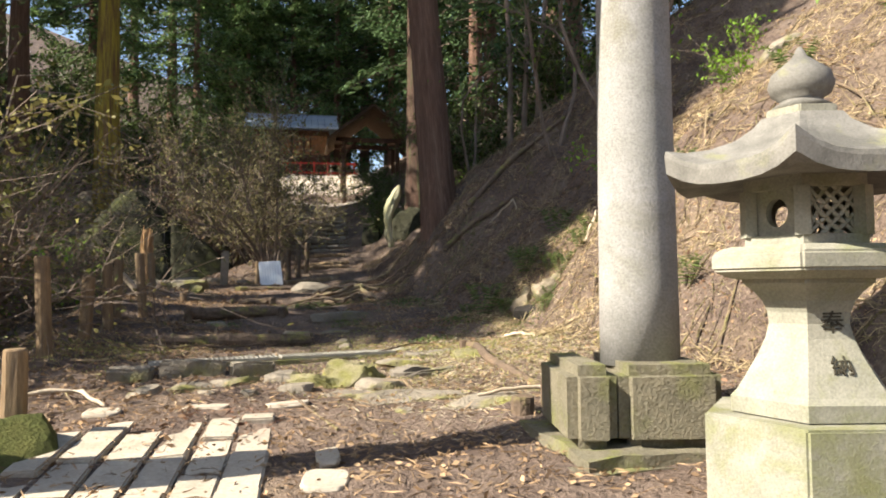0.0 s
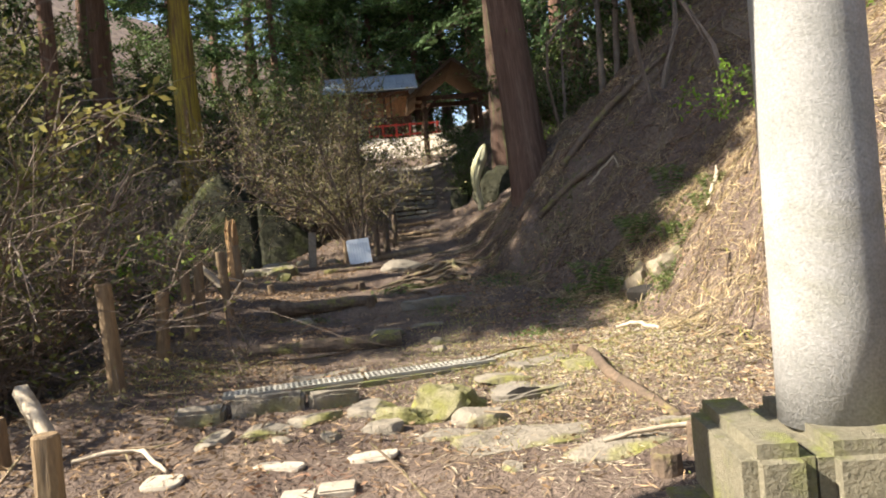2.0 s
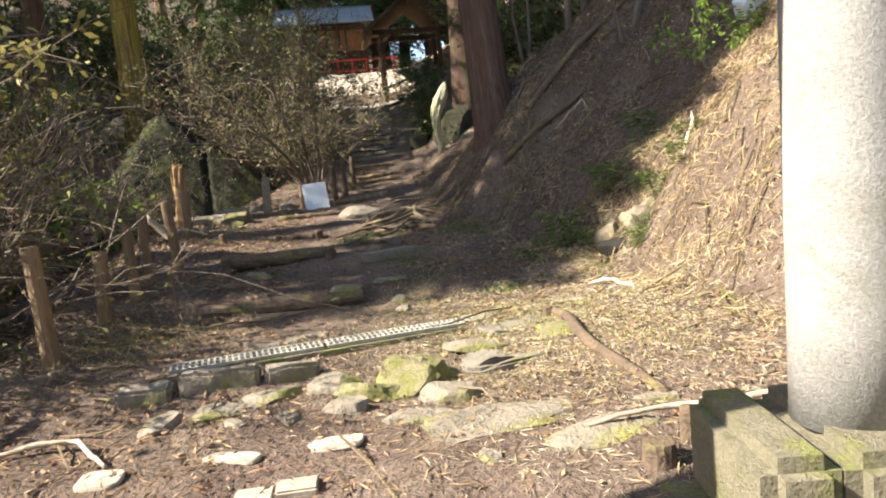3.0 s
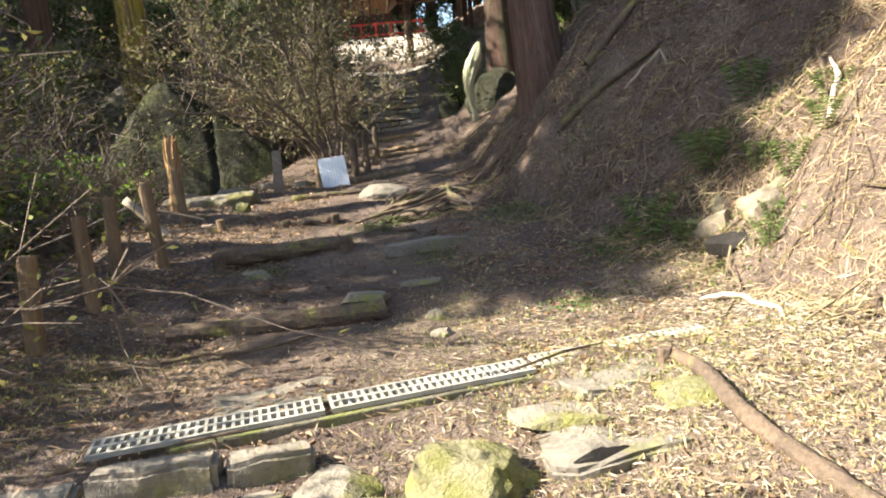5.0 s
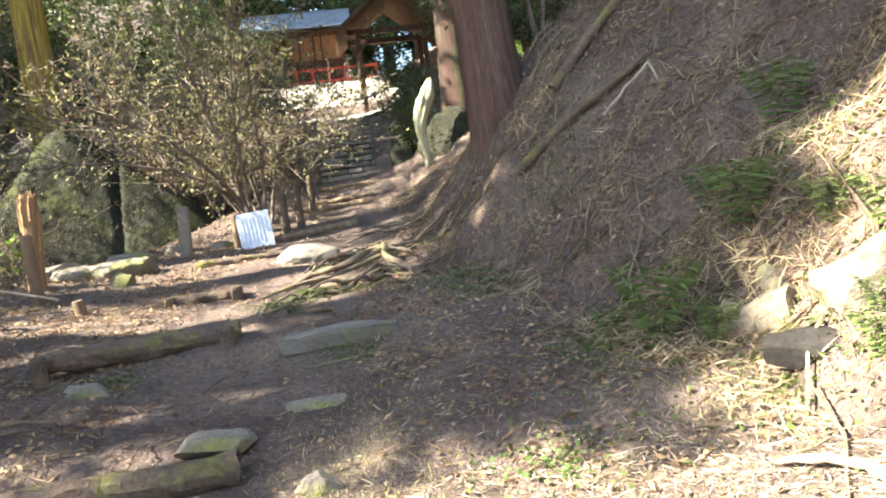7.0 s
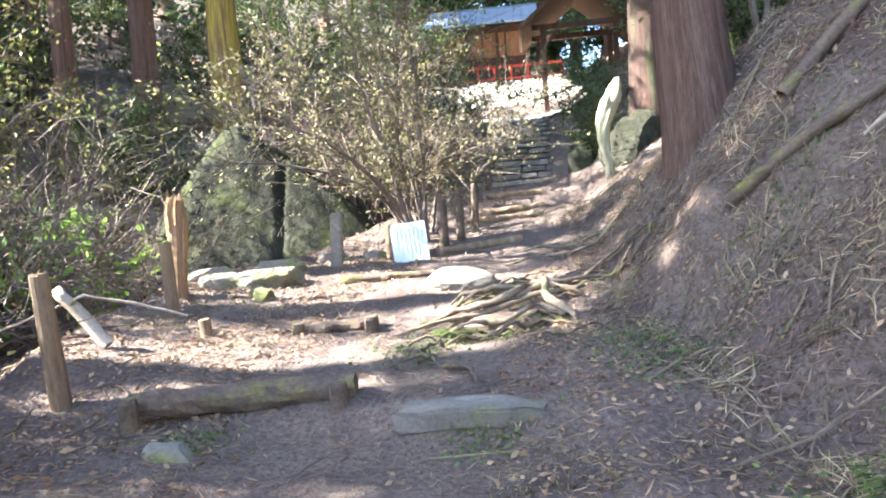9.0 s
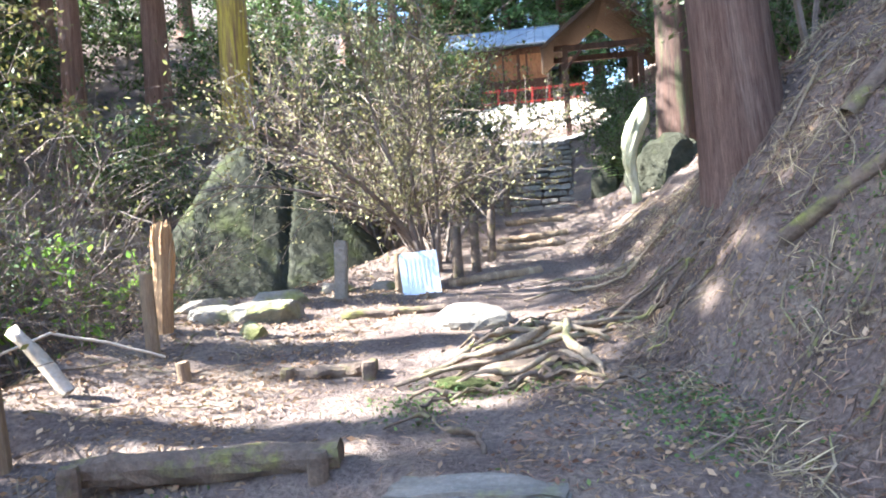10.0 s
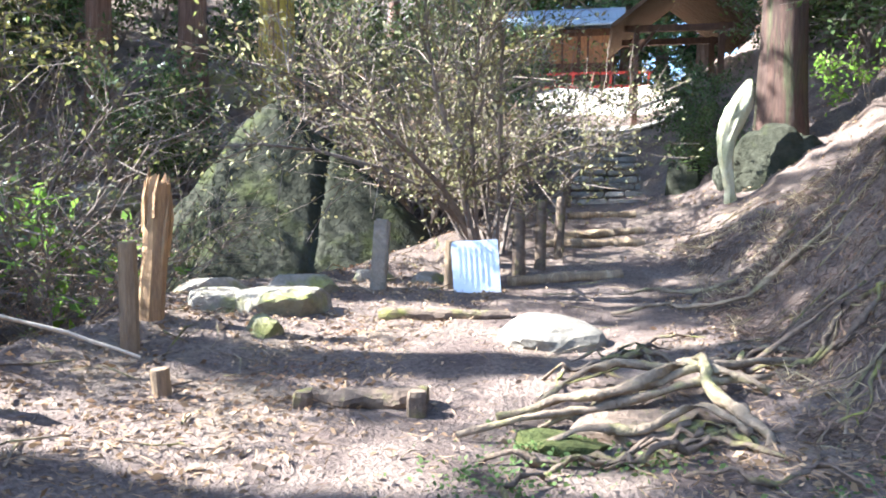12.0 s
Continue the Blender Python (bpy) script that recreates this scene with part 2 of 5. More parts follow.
# ---- ground ----
CENTRE = [(0, -0.8), (4, -0.8), (8, -1.6), (10, -2.2), (13, -2.5), (17, -2.9), (21, -3.7), (26, -4.6), (34, -5.5), (60, -6)]
PATH_Z = [(-6, 0.2), (0, 0.35), (3.4, 0.68), (4.5, 0.76), (5.4, 0.82), (6, 0.875), (7.6, 0.85), (7.95, 0.93), (9.3, 0.96), (9.75, 1.12), (11.2, 1.2), (12, 1.35), (13, 1.42), (14.3, 1.5), (17, 1.95), (19, 2.3), (20.8, 2.5), (21.4, 2.6), (22.4, 2.95), (23.4, 3.36), (24.4, 3.77), (25.4, 4.18), (25.9, 4.42), (26.5, 4.6), (29.6, 6.15), (33, 6.5), (40, 7.2), (80, 14)]
TOE = [(-6, 4.2), (0, 3.8), (3, 3.2), (4.5, 2.3), (5.6, 1.55), (6.5, 1.2), (7.7, 0.85), (8.8, 0.45), (10.5, -0.2), (11.7, -0.75), (14, -1.25), (17, -1.75), (19, -2.2), (21, -2.7), (25, -3.4), (30, -3.2), (45, -1)]
SLOPE = [(0, 0.8), (5, 0.95), (7.3, 1.35), (8.5, 1.0), (10, 0.85), (11.5, 1.25), (13.6, 1.35), (15.6, 0.7), (18, 0.55), (22, 0.6), (40, 0.6)]
LEFT = [(-6, -3.6), (3, -3.3), (5.4, -3.5), (8, -4.2), (9.3, -4.6), (11.3, -5.3), (13.3, -5.9), (15, -5.2), (17, -4.9), (21, -4.9), (26, -5.8), (34, -8), (60, -9)]

EDGE = [(0, 0.1), (5, 0.14), (8, 0.26), (11, 0.28), (13, 0.16), (16, 0.1)]


def ground(x, y):
    z = lerp(PATH_Z, y)
    c, toe, le = lerp(CENTRE, y), lerp(TOE, y), lerp(LEFT, y)
    if x > c:
        mid = min(1.0, (x - c) / max(0.4, toe - c))
        z += 0.18 * mid ** 2 * (1 if y < 9 else 0.6)
        if x > toe:
            d = x - toe
            s = lerp(SLOPE, y)
            z += s * d if d < 1.2 else s * 1.2 + min(s, 0.85) * (d - 1.2) * (1 - 0.012 * min(d, 30))
    else:
        # edge of the path, a dip beyond it and the far hillside
        d = max(0.0, le - x)
        w = min(1.0, (c - x) / max(0.5, c - le))
        z += lerp(EDGE, y) * w ** 2
        if d > 0:
            dip = 0.75 if y < 20 else 0.4
            z -= dip * (1 - math.exp(-d * 0.9))
            z += 0.42 * max(0.0, d - 3.2)
            z += 0.05 * max(0.0, y - 12) * min(1, d / 6)
    near = 1.0 if -8 < x < 5 and -2 < y < 28 else 0.6
    z += near * (0.05 * noise.noise(Vector((x * 0.9, y * 0.9, 0))) + 0.03 * noise.noise(Vector((x * 3.1, y * 3.1, 4))) + 0.014 * noise.noise(Vector((x * 8, y * 8, 4))))
    if x > toe:
        k = min(1, (x - toe) / 0.7)
        z += k * (0.16 * noise.noise(Vector((x * 0.8, y * 0.8, 9))) + 0.12 * noise.noise(Vector((x * 2.2, y * 2.2, 7))) + 0.1 * noise.noise(Vector((x * 5, y * 5, 7))) + 0.05 * noise.noise(Vector((x * 9, y * 9, 2))))
    return z


def spaced(lo, a, b, hi, fine, coarse):
    out, v = [], a
    while v < b:
        out.append(v)
        v += fine
    out.append(b)
    step, v = fine, b
    while v < hi:
        step = min(step * 1.15, coarse)
        v += step
        out.append(v)
    step, v, low = fine, a, []
    while v > lo:
        step = min(step * 1.15, coarse)
        v -= step
        low.append(v)
    return low[::-1] + out


XS, YS = spaced(-140, -5.5, 2.6, 140, 0.07, 8), spaced(-70, 2.4, 15, 190, 0.07, 8)
gv = [(x, y, ground(x, y)) for y in YS for x in XS]
NX = len(XS)
gf = [(j * NX + i, j * NX + i + 1, (j + 1) * NX + i + 1, (j + 1) * NX + i) for j in range(len(YS) - 1) for i in range(NX - 1)]
tagged(raw("ground", gv, gf, M_SOIL, smooth=True), "brown forest floor covered with dry leaf litter", "ground", kind="structure")


# ---- torii ----
def torii():
    t = thing("torii", "grey granite torii with round pillars on rough blocks", "torii", (1.05, 3.55, 0), (0, 0, 14.3))
    for px in (0.0, -3.85):
        bm = bmesh.new()
        rings(bm, [(0.198, 1.1), (0.195, 1.5), (0.19, 2.2), (0.182, 3.2), (0.172, 4.4)], 48)
        bmesh.ops.translate(bm, verts=bm.verts, vec=(px, 0, 0))
        part("pillar", bm, M_GRANITE, t, "pale grey round granite pillar", smooth=True)
        for dx, w in ((-0.335, 0.23), (0.03, 0.48)):
            bm = bmesh.new()
            box(bm, 0, 0, 0, w, 0.72, 0.38, 0.05)
            for v in bm.verts:
                v.co += Vector((1, 1, 0.5)) * 0.006 * noise.noise(v.co * 9)
            ob = part("base_block", bm, M_BLOCK, t, "rough-hewn dark base block")
            ob.matrix_local = pose(px, 0, 0.94, 0, 0, -11) @ pose(dx, -0.02, 0)
        bm = bmesh.new()
        box(bm, px - 0.04, -0.02, 0.66, 1.02, 0.98, 0.2, 0.05)
        bmesh.ops.subdivide_edges(bm, edges=[e for e in bm.edges if e.calc_length() > 0.2], cuts=5, use_grid_fill=True)
        for v in bm.verts:
            v.co += Vector((1, 1, 0.7)) * 0.03 * noise.noise(v.co * 5)
        part("plinth", bm, M_BLOCK, t, "mossy stone plinth")
    bm = bmesh.new()
    box(bm, -1.92, 0, 3.55, 4.7, 0.15, 0.26, 0.01)
    part("tie_beam", bm, M_GRANITE, t)
    bm = bmesh.new()
    box(bm, -1.92, 0, 4.52, 5.6, 0.29, 0.3, 0.03)
    part("lintel", bm, M_GRANITE, t)
    return t


torii()


# ---- stone lantern ----
def lantern():
    t = thing("stone_lantern", "mossy grey granite lantern with a hexagonal curved roof", "stone lantern", (1.377, 2.497, 0), (0, 0, 61))

    def hexa(name, levels, label="", material=M_LANTERN, bev=0.008):
        bm = bmesh.new()
        rings(bm, levels, 6)
        if bev:
            bmesh.ops.bevel(bm, geom=bm.edges[:], offset=bev, segments=2, affect="EDGES")
        return part(name, bm, material, t, label)

    hexa("foundation", [(0.6, 0.3), (0.6, 0.66)], "", M_BLOCK, 0.03)
    hexa("pedestal", [(0.385, 0.62), (0.385, 1.045)])
    bm = bmesh.new()
    prof = [(0.29, 1.05), (0.29, 1.105), (0.268, 1.125), (0.225, 1.19), (0.185, 1.255), (0.158, 1.31), (0.145, 1.36), (0.15, 1.4), (0.168, 1.44), (0.2, 1.475), (0.235, 1.5), (0.24, 1.525)]
    rings(bm, prof, 6)
    part("stem", bm, M_LANTERN, t, "waisted stem with carved dark characters")
    hexa("platform", [(0.27, 1.515), (0.345, 1.545), (0.345, 1.605), (0.29, 1.63)])
    # fire box: a frame of posts and two rails with a window in each side
    R = 0.222
    for low, high in ((1.625, 1.665), (1.825, 1.87)):
        bm = bmesh.new()
        rings(bm, [(R, low), (R, high)], 6)
        part("fire_box_rim", bm, M_LANTERN, t)
    for k in range(6):
        a = math.pi / 3 * k
        c = Vector((R * 0.93 * math.cos(a), R * 0.93 * math.sin(a), 1.745))
        bm = bmesh.new()
        box(bm, *c, 0.04, 0.05, 0.166, rot=Euler((0, 0, a)))
        part("fire_box_post", bm, M_LANTERN, t)
    for k in range(6):
        a = math.pi / 3 * (k + 0.5)
        n = Vector((math.cos(a), math.sin(a), 0))
        u = Vector((-n.y, n.x, 0))
        mid = n * (R * 0.866 - 0.025) + Vector((0, 0, 1.745))
        bm = bmesh.new()
        if k % 2:
            for i in range(-2, 3):
                for sgn in (-1, 1):
                    o = mid + u * (i * 0.045)
                    tube(bm, [o + u * sgn * q * 0.085 + Vector((0, 0, q * 0.085)) for q in (-1, 0, 1)], [0.009] * 3, 4)
            for v in bm.verts:
                d = (v.co - mid).dot(u)
                if abs(d) > 0.088:
                    v.co -= u * (d - math.copysign(0.088, d))
            part("lattice", bm, M_LANTERN, t, "carved stone lattice")
        else:
            # a panel with a round opening
            rim, outer = [], []
            N = 24
            for q in range(N):
                th = 2 * math.pi * q / N
                ca, sa = math.cos(th), math.sin(th)
                rim.append(mid + u * ca * 0.042 + Vector((0, 0, sa * 0.05)))
                m = max(abs(ca), abs(sa))
                outer.append(mid + u * ca / m * 0.092 + Vector((0, 0, sa / m * 0.082)))
            for off in (0.0, -0.03):
                ri = [bm.verts.new(p + n * off) for p in rim]
                ro = [bm.verts.new(p + n * off) for p in outer]
                for q in range(N):
                    bm.faces.new((ri[q], ri[(q + 1) % N], ro[(q + 1) % N], ro[q]))
                if off == 0.0:
                    first = ri
                else:
                    for q in range(N):
                        bm.faces.new((first[q], first[(q + 1) % N], ri[(q + 1) % N], ri[q]))
            part("window_panel", bm, M_LANTERN, t, "stone panel with a round opening")
    # roof: hexagonal, hollow below, with corners that turn up
    bm = bmesh.new()
    SEG = 8
    prev = None
    shape = [(0.0, 1.872, 0), (0.25, 1.868, 0), (0.455, 1.85, 0.3), (0.5, 1.848, 0.8), (0.505, 1.90, 1), (0.5, 1.918, 1), (0.43, 1.93, 0.7), (0.34, 1.96, 0.4), (0.25, 2.005, 0.15), (0.18, 2.06, 0), (0.15, 2.095, 0), (0.0, 2.1, 0)]
    for r, z, lift in shape:
        ring = []
        for k in range(6):
            a0, a1 = math.pi / 3 * k, math.pi / 3 * (k + 1)
            for q in range(SEG):
                f = q / SEG
                p = Vector((math.cos(a0), math.sin(a0), 0)).lerp(Vector((math.cos(a1), math.sin(a1), 0)), f)
                corner = abs(f - 0.5) * 2
                p *= r * (1 - 0.05 * (1 - corner ** 2) * lift)
                ring.append(bm.verts.new((p.x, p.y, z + lift * 0.075 * corner ** 3 - 0.012 * lift)))
        if prev:
            for q in range(len(ring)):
                bm.faces.new((prev[q], prev[(q + 1) % len(ring)], ring[(q + 1) % len(ring)], ring[q]))
        prev = ring
    bmesh.ops.remove_doubles(bm, verts=bm.verts, dist=0.0005)
    part("roof", bm, M_ROOFSTONE, t, "dark weathered roof with upturned corners")
    hexa("finial_base", [(0.13, 2.09), (0.13, 2.125), (0.1, 2.13)], "", M_LANTERN, 0.004)
    bm = bmesh.new()
    rings(bm, [(0.085, 2.125), (0.1, 2.14), (0.075, 2.155), (0.07, 2.165), (0.1, 2.185), (0.112, 2.22), (0.1, 2.262), (0.06, 2.295), (0.025, 2.325), (0.008, 2.36)], 24)
    part("finial", bm, M_ROOFSTONE, t, "dark jewel-shaped finial", smooth=True)
    # carved characters on the stem's face: thin text, groove shade painted near-black
    a = math.radians(210)
    n, u = Vector((math.cos(a), math.sin(a), 0)), Vector((-math.sin(a), math.cos(a), 0))
    for word, z, size in (("\u5949", 1.36, 0.085), ("\u7d0d", 1.22, 0.075)):
        fc = bpy.data.curves.new("carved_character", "FONT")
        fc.body, fc.size, fc.align_x, fc.extrude = word, size, "CENTER", 0.004
        fc.align_y = "CENTER"
        fc.materials.append(M_CARVE_SHADE)
        ob = new("carved_character", fc)
        ob.parent = t
        rr = 0.148 if z > 1.3 else 0.208
        tilt = 0 if z > 1.3 else 32
        at = n * (rr * 0.866 + 0.001) + u * 0.01 + Vector((0, 0, z))
        ob.matrix_local = Matrix.Translation(at) @ pose(0, 0, 0, 0, 0, 210 + 90) @ pose(0, 0, 0, 90 - tilt, 0, 0)
        dg = bpy.context.evaluated_depsgraph_get()
        me = bpy.data.meshes.new_from_object(ob.evaluated_get(dg))
        mob = new("carved_character", me)
        mob.parent, mob.matrix_local = t, ob.matrix_local
        bpy.data.objects.remove(ob)
    return t


lantern()


# ---- posts, logs, stones ----
def on_ground(x, y, sink=0.0):
    return (x, y, ground(x, y) - sink)


def post(x, y, top, r, lean=(0, 0), label="weathered round wooden fence post", splinter=False, material=None):
    z0 = ground(x, y) - 0.12
    t = thing("fence_post", label, "post", (x, y, z0), (lean[0], lean[1], random.uniform(0, 360)), group="fence posts beside the path")
    bm = bmesh.new()
    h = top - z0
    lv = [(r * 1.05, 0), (r, h * 0.3), (r * 0.97, h * 0.6), (r * 0.96, h * 0.93), (r * 0.93, h * 0.985), (r * 0.8, h)]
    rings(bm, lv, 14, wobble=0.12)
    if splinter:
        for v in bm.verts:
            if v.co.z > h * 0.9:
                v.co.z += 0.16 * noise.noise(v.co * 22 + Vector((3, 1, 0)))
        for k in range(7):
            a = k * 0.9
            sb = bmesh.new()
            tube(sb, [(r * 0.95 * math.cos(a), r * 0.95 * math.sin(a), h * (0.45 + 0.05 * k)), (r * 1.15 * math.cos(a), r * 1.15 * math.sin(a), h * (0.72 + 0.03 * k)), (r * 1.05 * math.cos(a + 0.2), r * 1.05 * math.sin(a + 0.2), h * (0.9 + 0.02 * k))], [0.02, 0.016, 0.004], 4)
            part("splinter", sb, material or M_WOOD, t, "torn orange-brown splinter")
    part("shaft", bm, material or M_WOOD, t, smooth=False)
    return t


post(-3.22, 5.68, 1.77, 0.062, (-1, -2))
post(-3.45, 6.7, 1.62, 0.06, (0, 5), "dark weathered round wooden fence post")
post(-3.7, 7.7, 1.78, 0.055, (0, 3), "dark weathered round wooden fence post")
post(-4.05, 8.6, 1.87, 0.06, (0, -2))
post(-4.02, 9.33, 1.97, 0.062, (-2, -3))
post(-5.06, 11.7, 2.48, 0.085, (-2, 2), "splintered broken wooden fence post with torn fibres", True, M_SPLINT)
post(-4.7, 11.2, 2.06, 0.055, (0, -3), "weathered wooden fence post beside a splintered one")


def stone_post():
    t = thing("stone_marker", "grey square stone marker post with a rounded top", "stone post", on_ground(-4.42, 13.85, 0.08), (0, 3, 20))
    bm = bmesh.new()
    box(bm, 0, 0, 0.36, 0.15, 0.13, 0.76, 0.02)
    part("shaft", bm, M_ROCK, t)


stone_post()


def sign():
    t = thing("notice_board", "white weathered notice board propped against a short post", "sign", on_ground(-3.58, 14.2, 0.04), (-12, 0, 24))
    bm = bmesh.new()
    box(bm, 0.02, 0, 0.29, 0.45, 0.014, 0.51, 0.004, Euler((0, radians(-4), 0)))
    part("board", bm, M_SIGN, t, "white sheet-metal board")
    for k in range(7):
        bm = bmesh.new()
        ln = (0.3, 0.36, 0.34, 0.37, 0.33, 0.36, 0.22)[k]
        box(bm, -0.14 + 0.052 * k, -0.0085, 0.29 + (0.38 - ln) / 2, 0.012, 0.002, ln, 0, Euler((0, radians(-4), 0)))
        part("text_line", bm, M_FADED, t, "faded column of unreadable writing")
    post(-3.86, 14.25, 2.02, 0.05, (0, -2), "thin grey wooden post beside a notice board")


sign()
post(-3.46, 15.25, 2.3, 0.07, (0, 2), "dark weathered wooden stump post", material=M_LOG)
post(-3.3, 15.5, 2.45, 0.06, (0, -3), "dark weathered wooden stump post", material=M_LOG)
post(-3.2, 15.9, 2.5, 0.055, (0, 4), "dark weathered wooden stump post", material=M_LOG)
post(-4.15, 20.3, 3.3, 0.07, (0, 0), "dark wooden post at the foot of stone stairs", material=M_LOG)


def log(a, b, r, label, ends=True, material=None, seed=1):
    za, zb = a[2], b[2]
    t = thing("log_step", label, "log", (0, 0, 0), group="log steps across the path")
    A, B = Vector(a), Vector(b)
    bm = bmesh.new()
    N = 14
    pts, rad = [], []
    for i in range(N + 1):
        f = i / N
        p = A.lerp(B, f)
        p += Vector((0.02 * noise.noise(Vector((f * 4, seed, 0))), 0.02 * noise.noise(Vector((f * 4, seed, 5))), 0.012 * noise.noise(Vector((f * 5, seed, 9)))))
        pts.append(p)
        rad.append(r * (1 + 0.2 * noise.noise(Vector((f * 6, seed * 3, 2)))))
    tube(bm, pts, rad, 12)
    for v in bm.verts:
        v.co += 0.022 * Vector((noise.noise(v.co * 11), noise.noise(v.co * 11 + Vector((5, 0, 0))), noise.noise(v.co * 11 + Vector((0, 7, 0)))))
    part("log", bm, material or M_LOG, t)
    if ends:
        for p in (A.lerp(B, 0.03), A.lerp(B, 0.93)):
            bm = bmesh.new()
            rings(bm, [(0.055, -0.25), (0.055, 0.05), (0.045, 0.075)], 10, wobble=0.2)
            d = (B - A).normalized()
            bmesh.ops.translate(bm, verts=bm.verts, vec=p + Vector((d.y, -d.x, 0)) * (r + 0.045))
            part("stake", bm, M_LOG, t, "short stake that holds the log")
    return t


log((-2.86, 7.2, 0.93), (-1.47, 7.74, 0.9), 0.08, "long moss-covered log across the path", False, seed=2)
log((-3.46, 9.31, 1.15), (-2.2, 9.8, 1.15), 0.085, "weathered log step held by short stakes", True, seed=4)
log((-3.4, 11.16, 1.24), (-2.78, 11.4, 1.26), 0.06, "rotten split log step in the path", True, seed=6)
log((-3.9, 12.9, 1.46), (-2.95, 13.35, 1.46), 0.05, "half-buried log step in the path", False, seed=7)
for xa, ya, xb, yb, k in ((-3.45, 16.3, -2.35, 16.75, 8), (-3.55, 17.4, -2.5, 17.8, 9), (-3.7, 18.5, -2.75, 18.8, 10), (-3.5, 15.0, -2.4, 15.4, 11)):
    log((xa, ya, ground(xa, ya) + 0.02), (xb, yb, ground(xb, yb) + 0.02), 0.06, "worn log step in the sandy path below stairs", False, M_WOOD, k)


def rock(name, x, y, sx, sy, sz, label, seed, material=None, turn=0.0, flat=0.0, lift=0.0, rough=0.3, sub=4, freq=1.3):
    rng = random.Random(seed)
    bm = bmesh.new()
    rock_mesh(bm, sx, sy, sz, seed, sub, rough, flat, freq=freq)
    ob = part(name, bm, material or M_ROCK, smooth=False)
    ob.matrix_world = pose(x, y, ground(x, y) + lift - 0.25 * sz, rng.uniform(-5, 5), rng.uniform(-5, 5), turn)
    return tagged(ob, label, "rock")




def slab(x, y, lx, ly, h, turn, lift, label, seed, material=None, tilt=0.0):
    """A hewn flat stone with chipped edges."""
    bm = bmesh.new()
    box(bm, 0, 0, 0, lx, ly, h, 0.018)
    bmesh.ops.subdivide_edges(bm, edges=[e for e in bm.edges if e.calc_length() > 0.12], cuts=6, use_grid_fill=True)
    off = Vector((seed, seed * 2.3, 1))
    for v in bm.verts:
        c = v.co.copy()
        v.co.x += 0.08 * lx * noise.noise(Vector((c.y * 5, seed, 1))) + 0.03 * noise.noise(c * 12 + off)
        v.co.y += 0.16 * ly * noise.noise(Vector((c.x * 4, seed, 7))) + 0.03 * noise.noise(c * 12 - off)
        v.co.z += 0.035 * noise.noise(c * 4 + off) + 0.012 * noise.noise(c * 17 + off)
    ob = part("stone_slab", bm, material or M_ROCK)
    ob.matrix_world = pose(x, y, ground(x, y) + lift, 3, tilt, turn)
    return tagged(ob, label, "rock")


slab(-1.4, 9.6, 0.82, 0.27, 0.13, 9, 0.0, "flat grey stone slab with moss on its edges", 3, M_SLAB)
rock("path_boulder", -2.42, 12.68, 0.36, 0.28, 0.17, "low grey-brown boulder set in the path", 5, M_PALEROCK, turn=20, lift=0.03, rough=0.19)
slab(-1.66, 6.05, 0.62, 0.34, 0.1, 22, -0.032, "pale flat stone beside the drain grating", 8, M_PALEROCK, 2)
slab(-0.02, 6.0, 0.52, 0.24, 0.09, 24, -0.032, "pale flat stone beside the drain grating", 9, M_PALEROCK)
rock("lichen_stone", -4.28, 11.95, 0.17, 0.12, 0.12, "small stone with yellow-green lichen", 11, M_MOSSROCK, lift=0.03)
rock("path_stone", -2.9, 8.95, 0.18, 0.12, 0.08, "small pale stone below a log step", 12, lift=0.01)
rock("path_stone", -1.65, 7.95, 0.22, 0.12, 0.06, "flat pale stone behind a mossy log", 13, flat=0.6, lift=0.05)
rock("path_stone", -1.05, 7.5, 0.12, 0.09, 0.08, "small mossy stone at the path edge", 14)
rock("path_stone", -0.95, 7.05, 0.09, 0.07, 0.06, "small mossy stone at the path edge", 15)
rock("path_stone", -1.3, 8.5, 0.2, 0.16, 0.07, "half-buried mossy stone in the path", 16)
rock("mossy_rock", -0.66, 5.3, 0.3, 0.26, 0.2, "rounded rock covered with yellow-green moss", 17, M_MOSSROCK, turn=30)
rock("mossy_rock", -0.92, 5.06, 0.24, 0.17, 0.12, "low rock covered with yellow-green moss", 18, M_MOSSROCK)
rock("mossy_rock", -0.4, 5.02, 0.2, 0.15, 0.14, "weathered flat-topped rock with moss", 19, flat=0.5, turn=10)
slab(-0.12, 5.52, 0.56, 0.36, 0.12, 14, -0.04, "flat sunlit rock with a dark hollow beneath", 20, M_SLAB, -2)
# solid dark lump, paints the shade beneath the flat rock
rock("hollow_shade_lump", -0.17, 5.37, 0.17, 0.06, 0.07, "near-black lump painted as the shade under a flat rock", 27, M_DARK, turn=24, lift=0.03)
slab(-0.05, 4.62, 0.95, 0.36, 0.14, 20, -0.045, "long low rock with moss in its cracks", 21, M_ROCK)
rock("flat_rock", 0.35, 4.35, 0.3, 0.16, 0.08, "low flat rock with moss at its edge", 22, turn=14, flat=0.6)
rock("flat_rock", -0.55, 4.7, 0.25, 0.12, 0.06, "thin flat rock on bare soil", 23, turn=8, flat=0.7)
rock("mossy_rock", 0.25, 5.75, 0.22, 0.15, 0.06, "low rock covered with yellow moss", 24, M_MOSSROCK)
rock("mossy_rock", -0.3, 5.72, 0.25, 0.16, 0.05, "low pale rock by the grating", 25, flat=0.6)
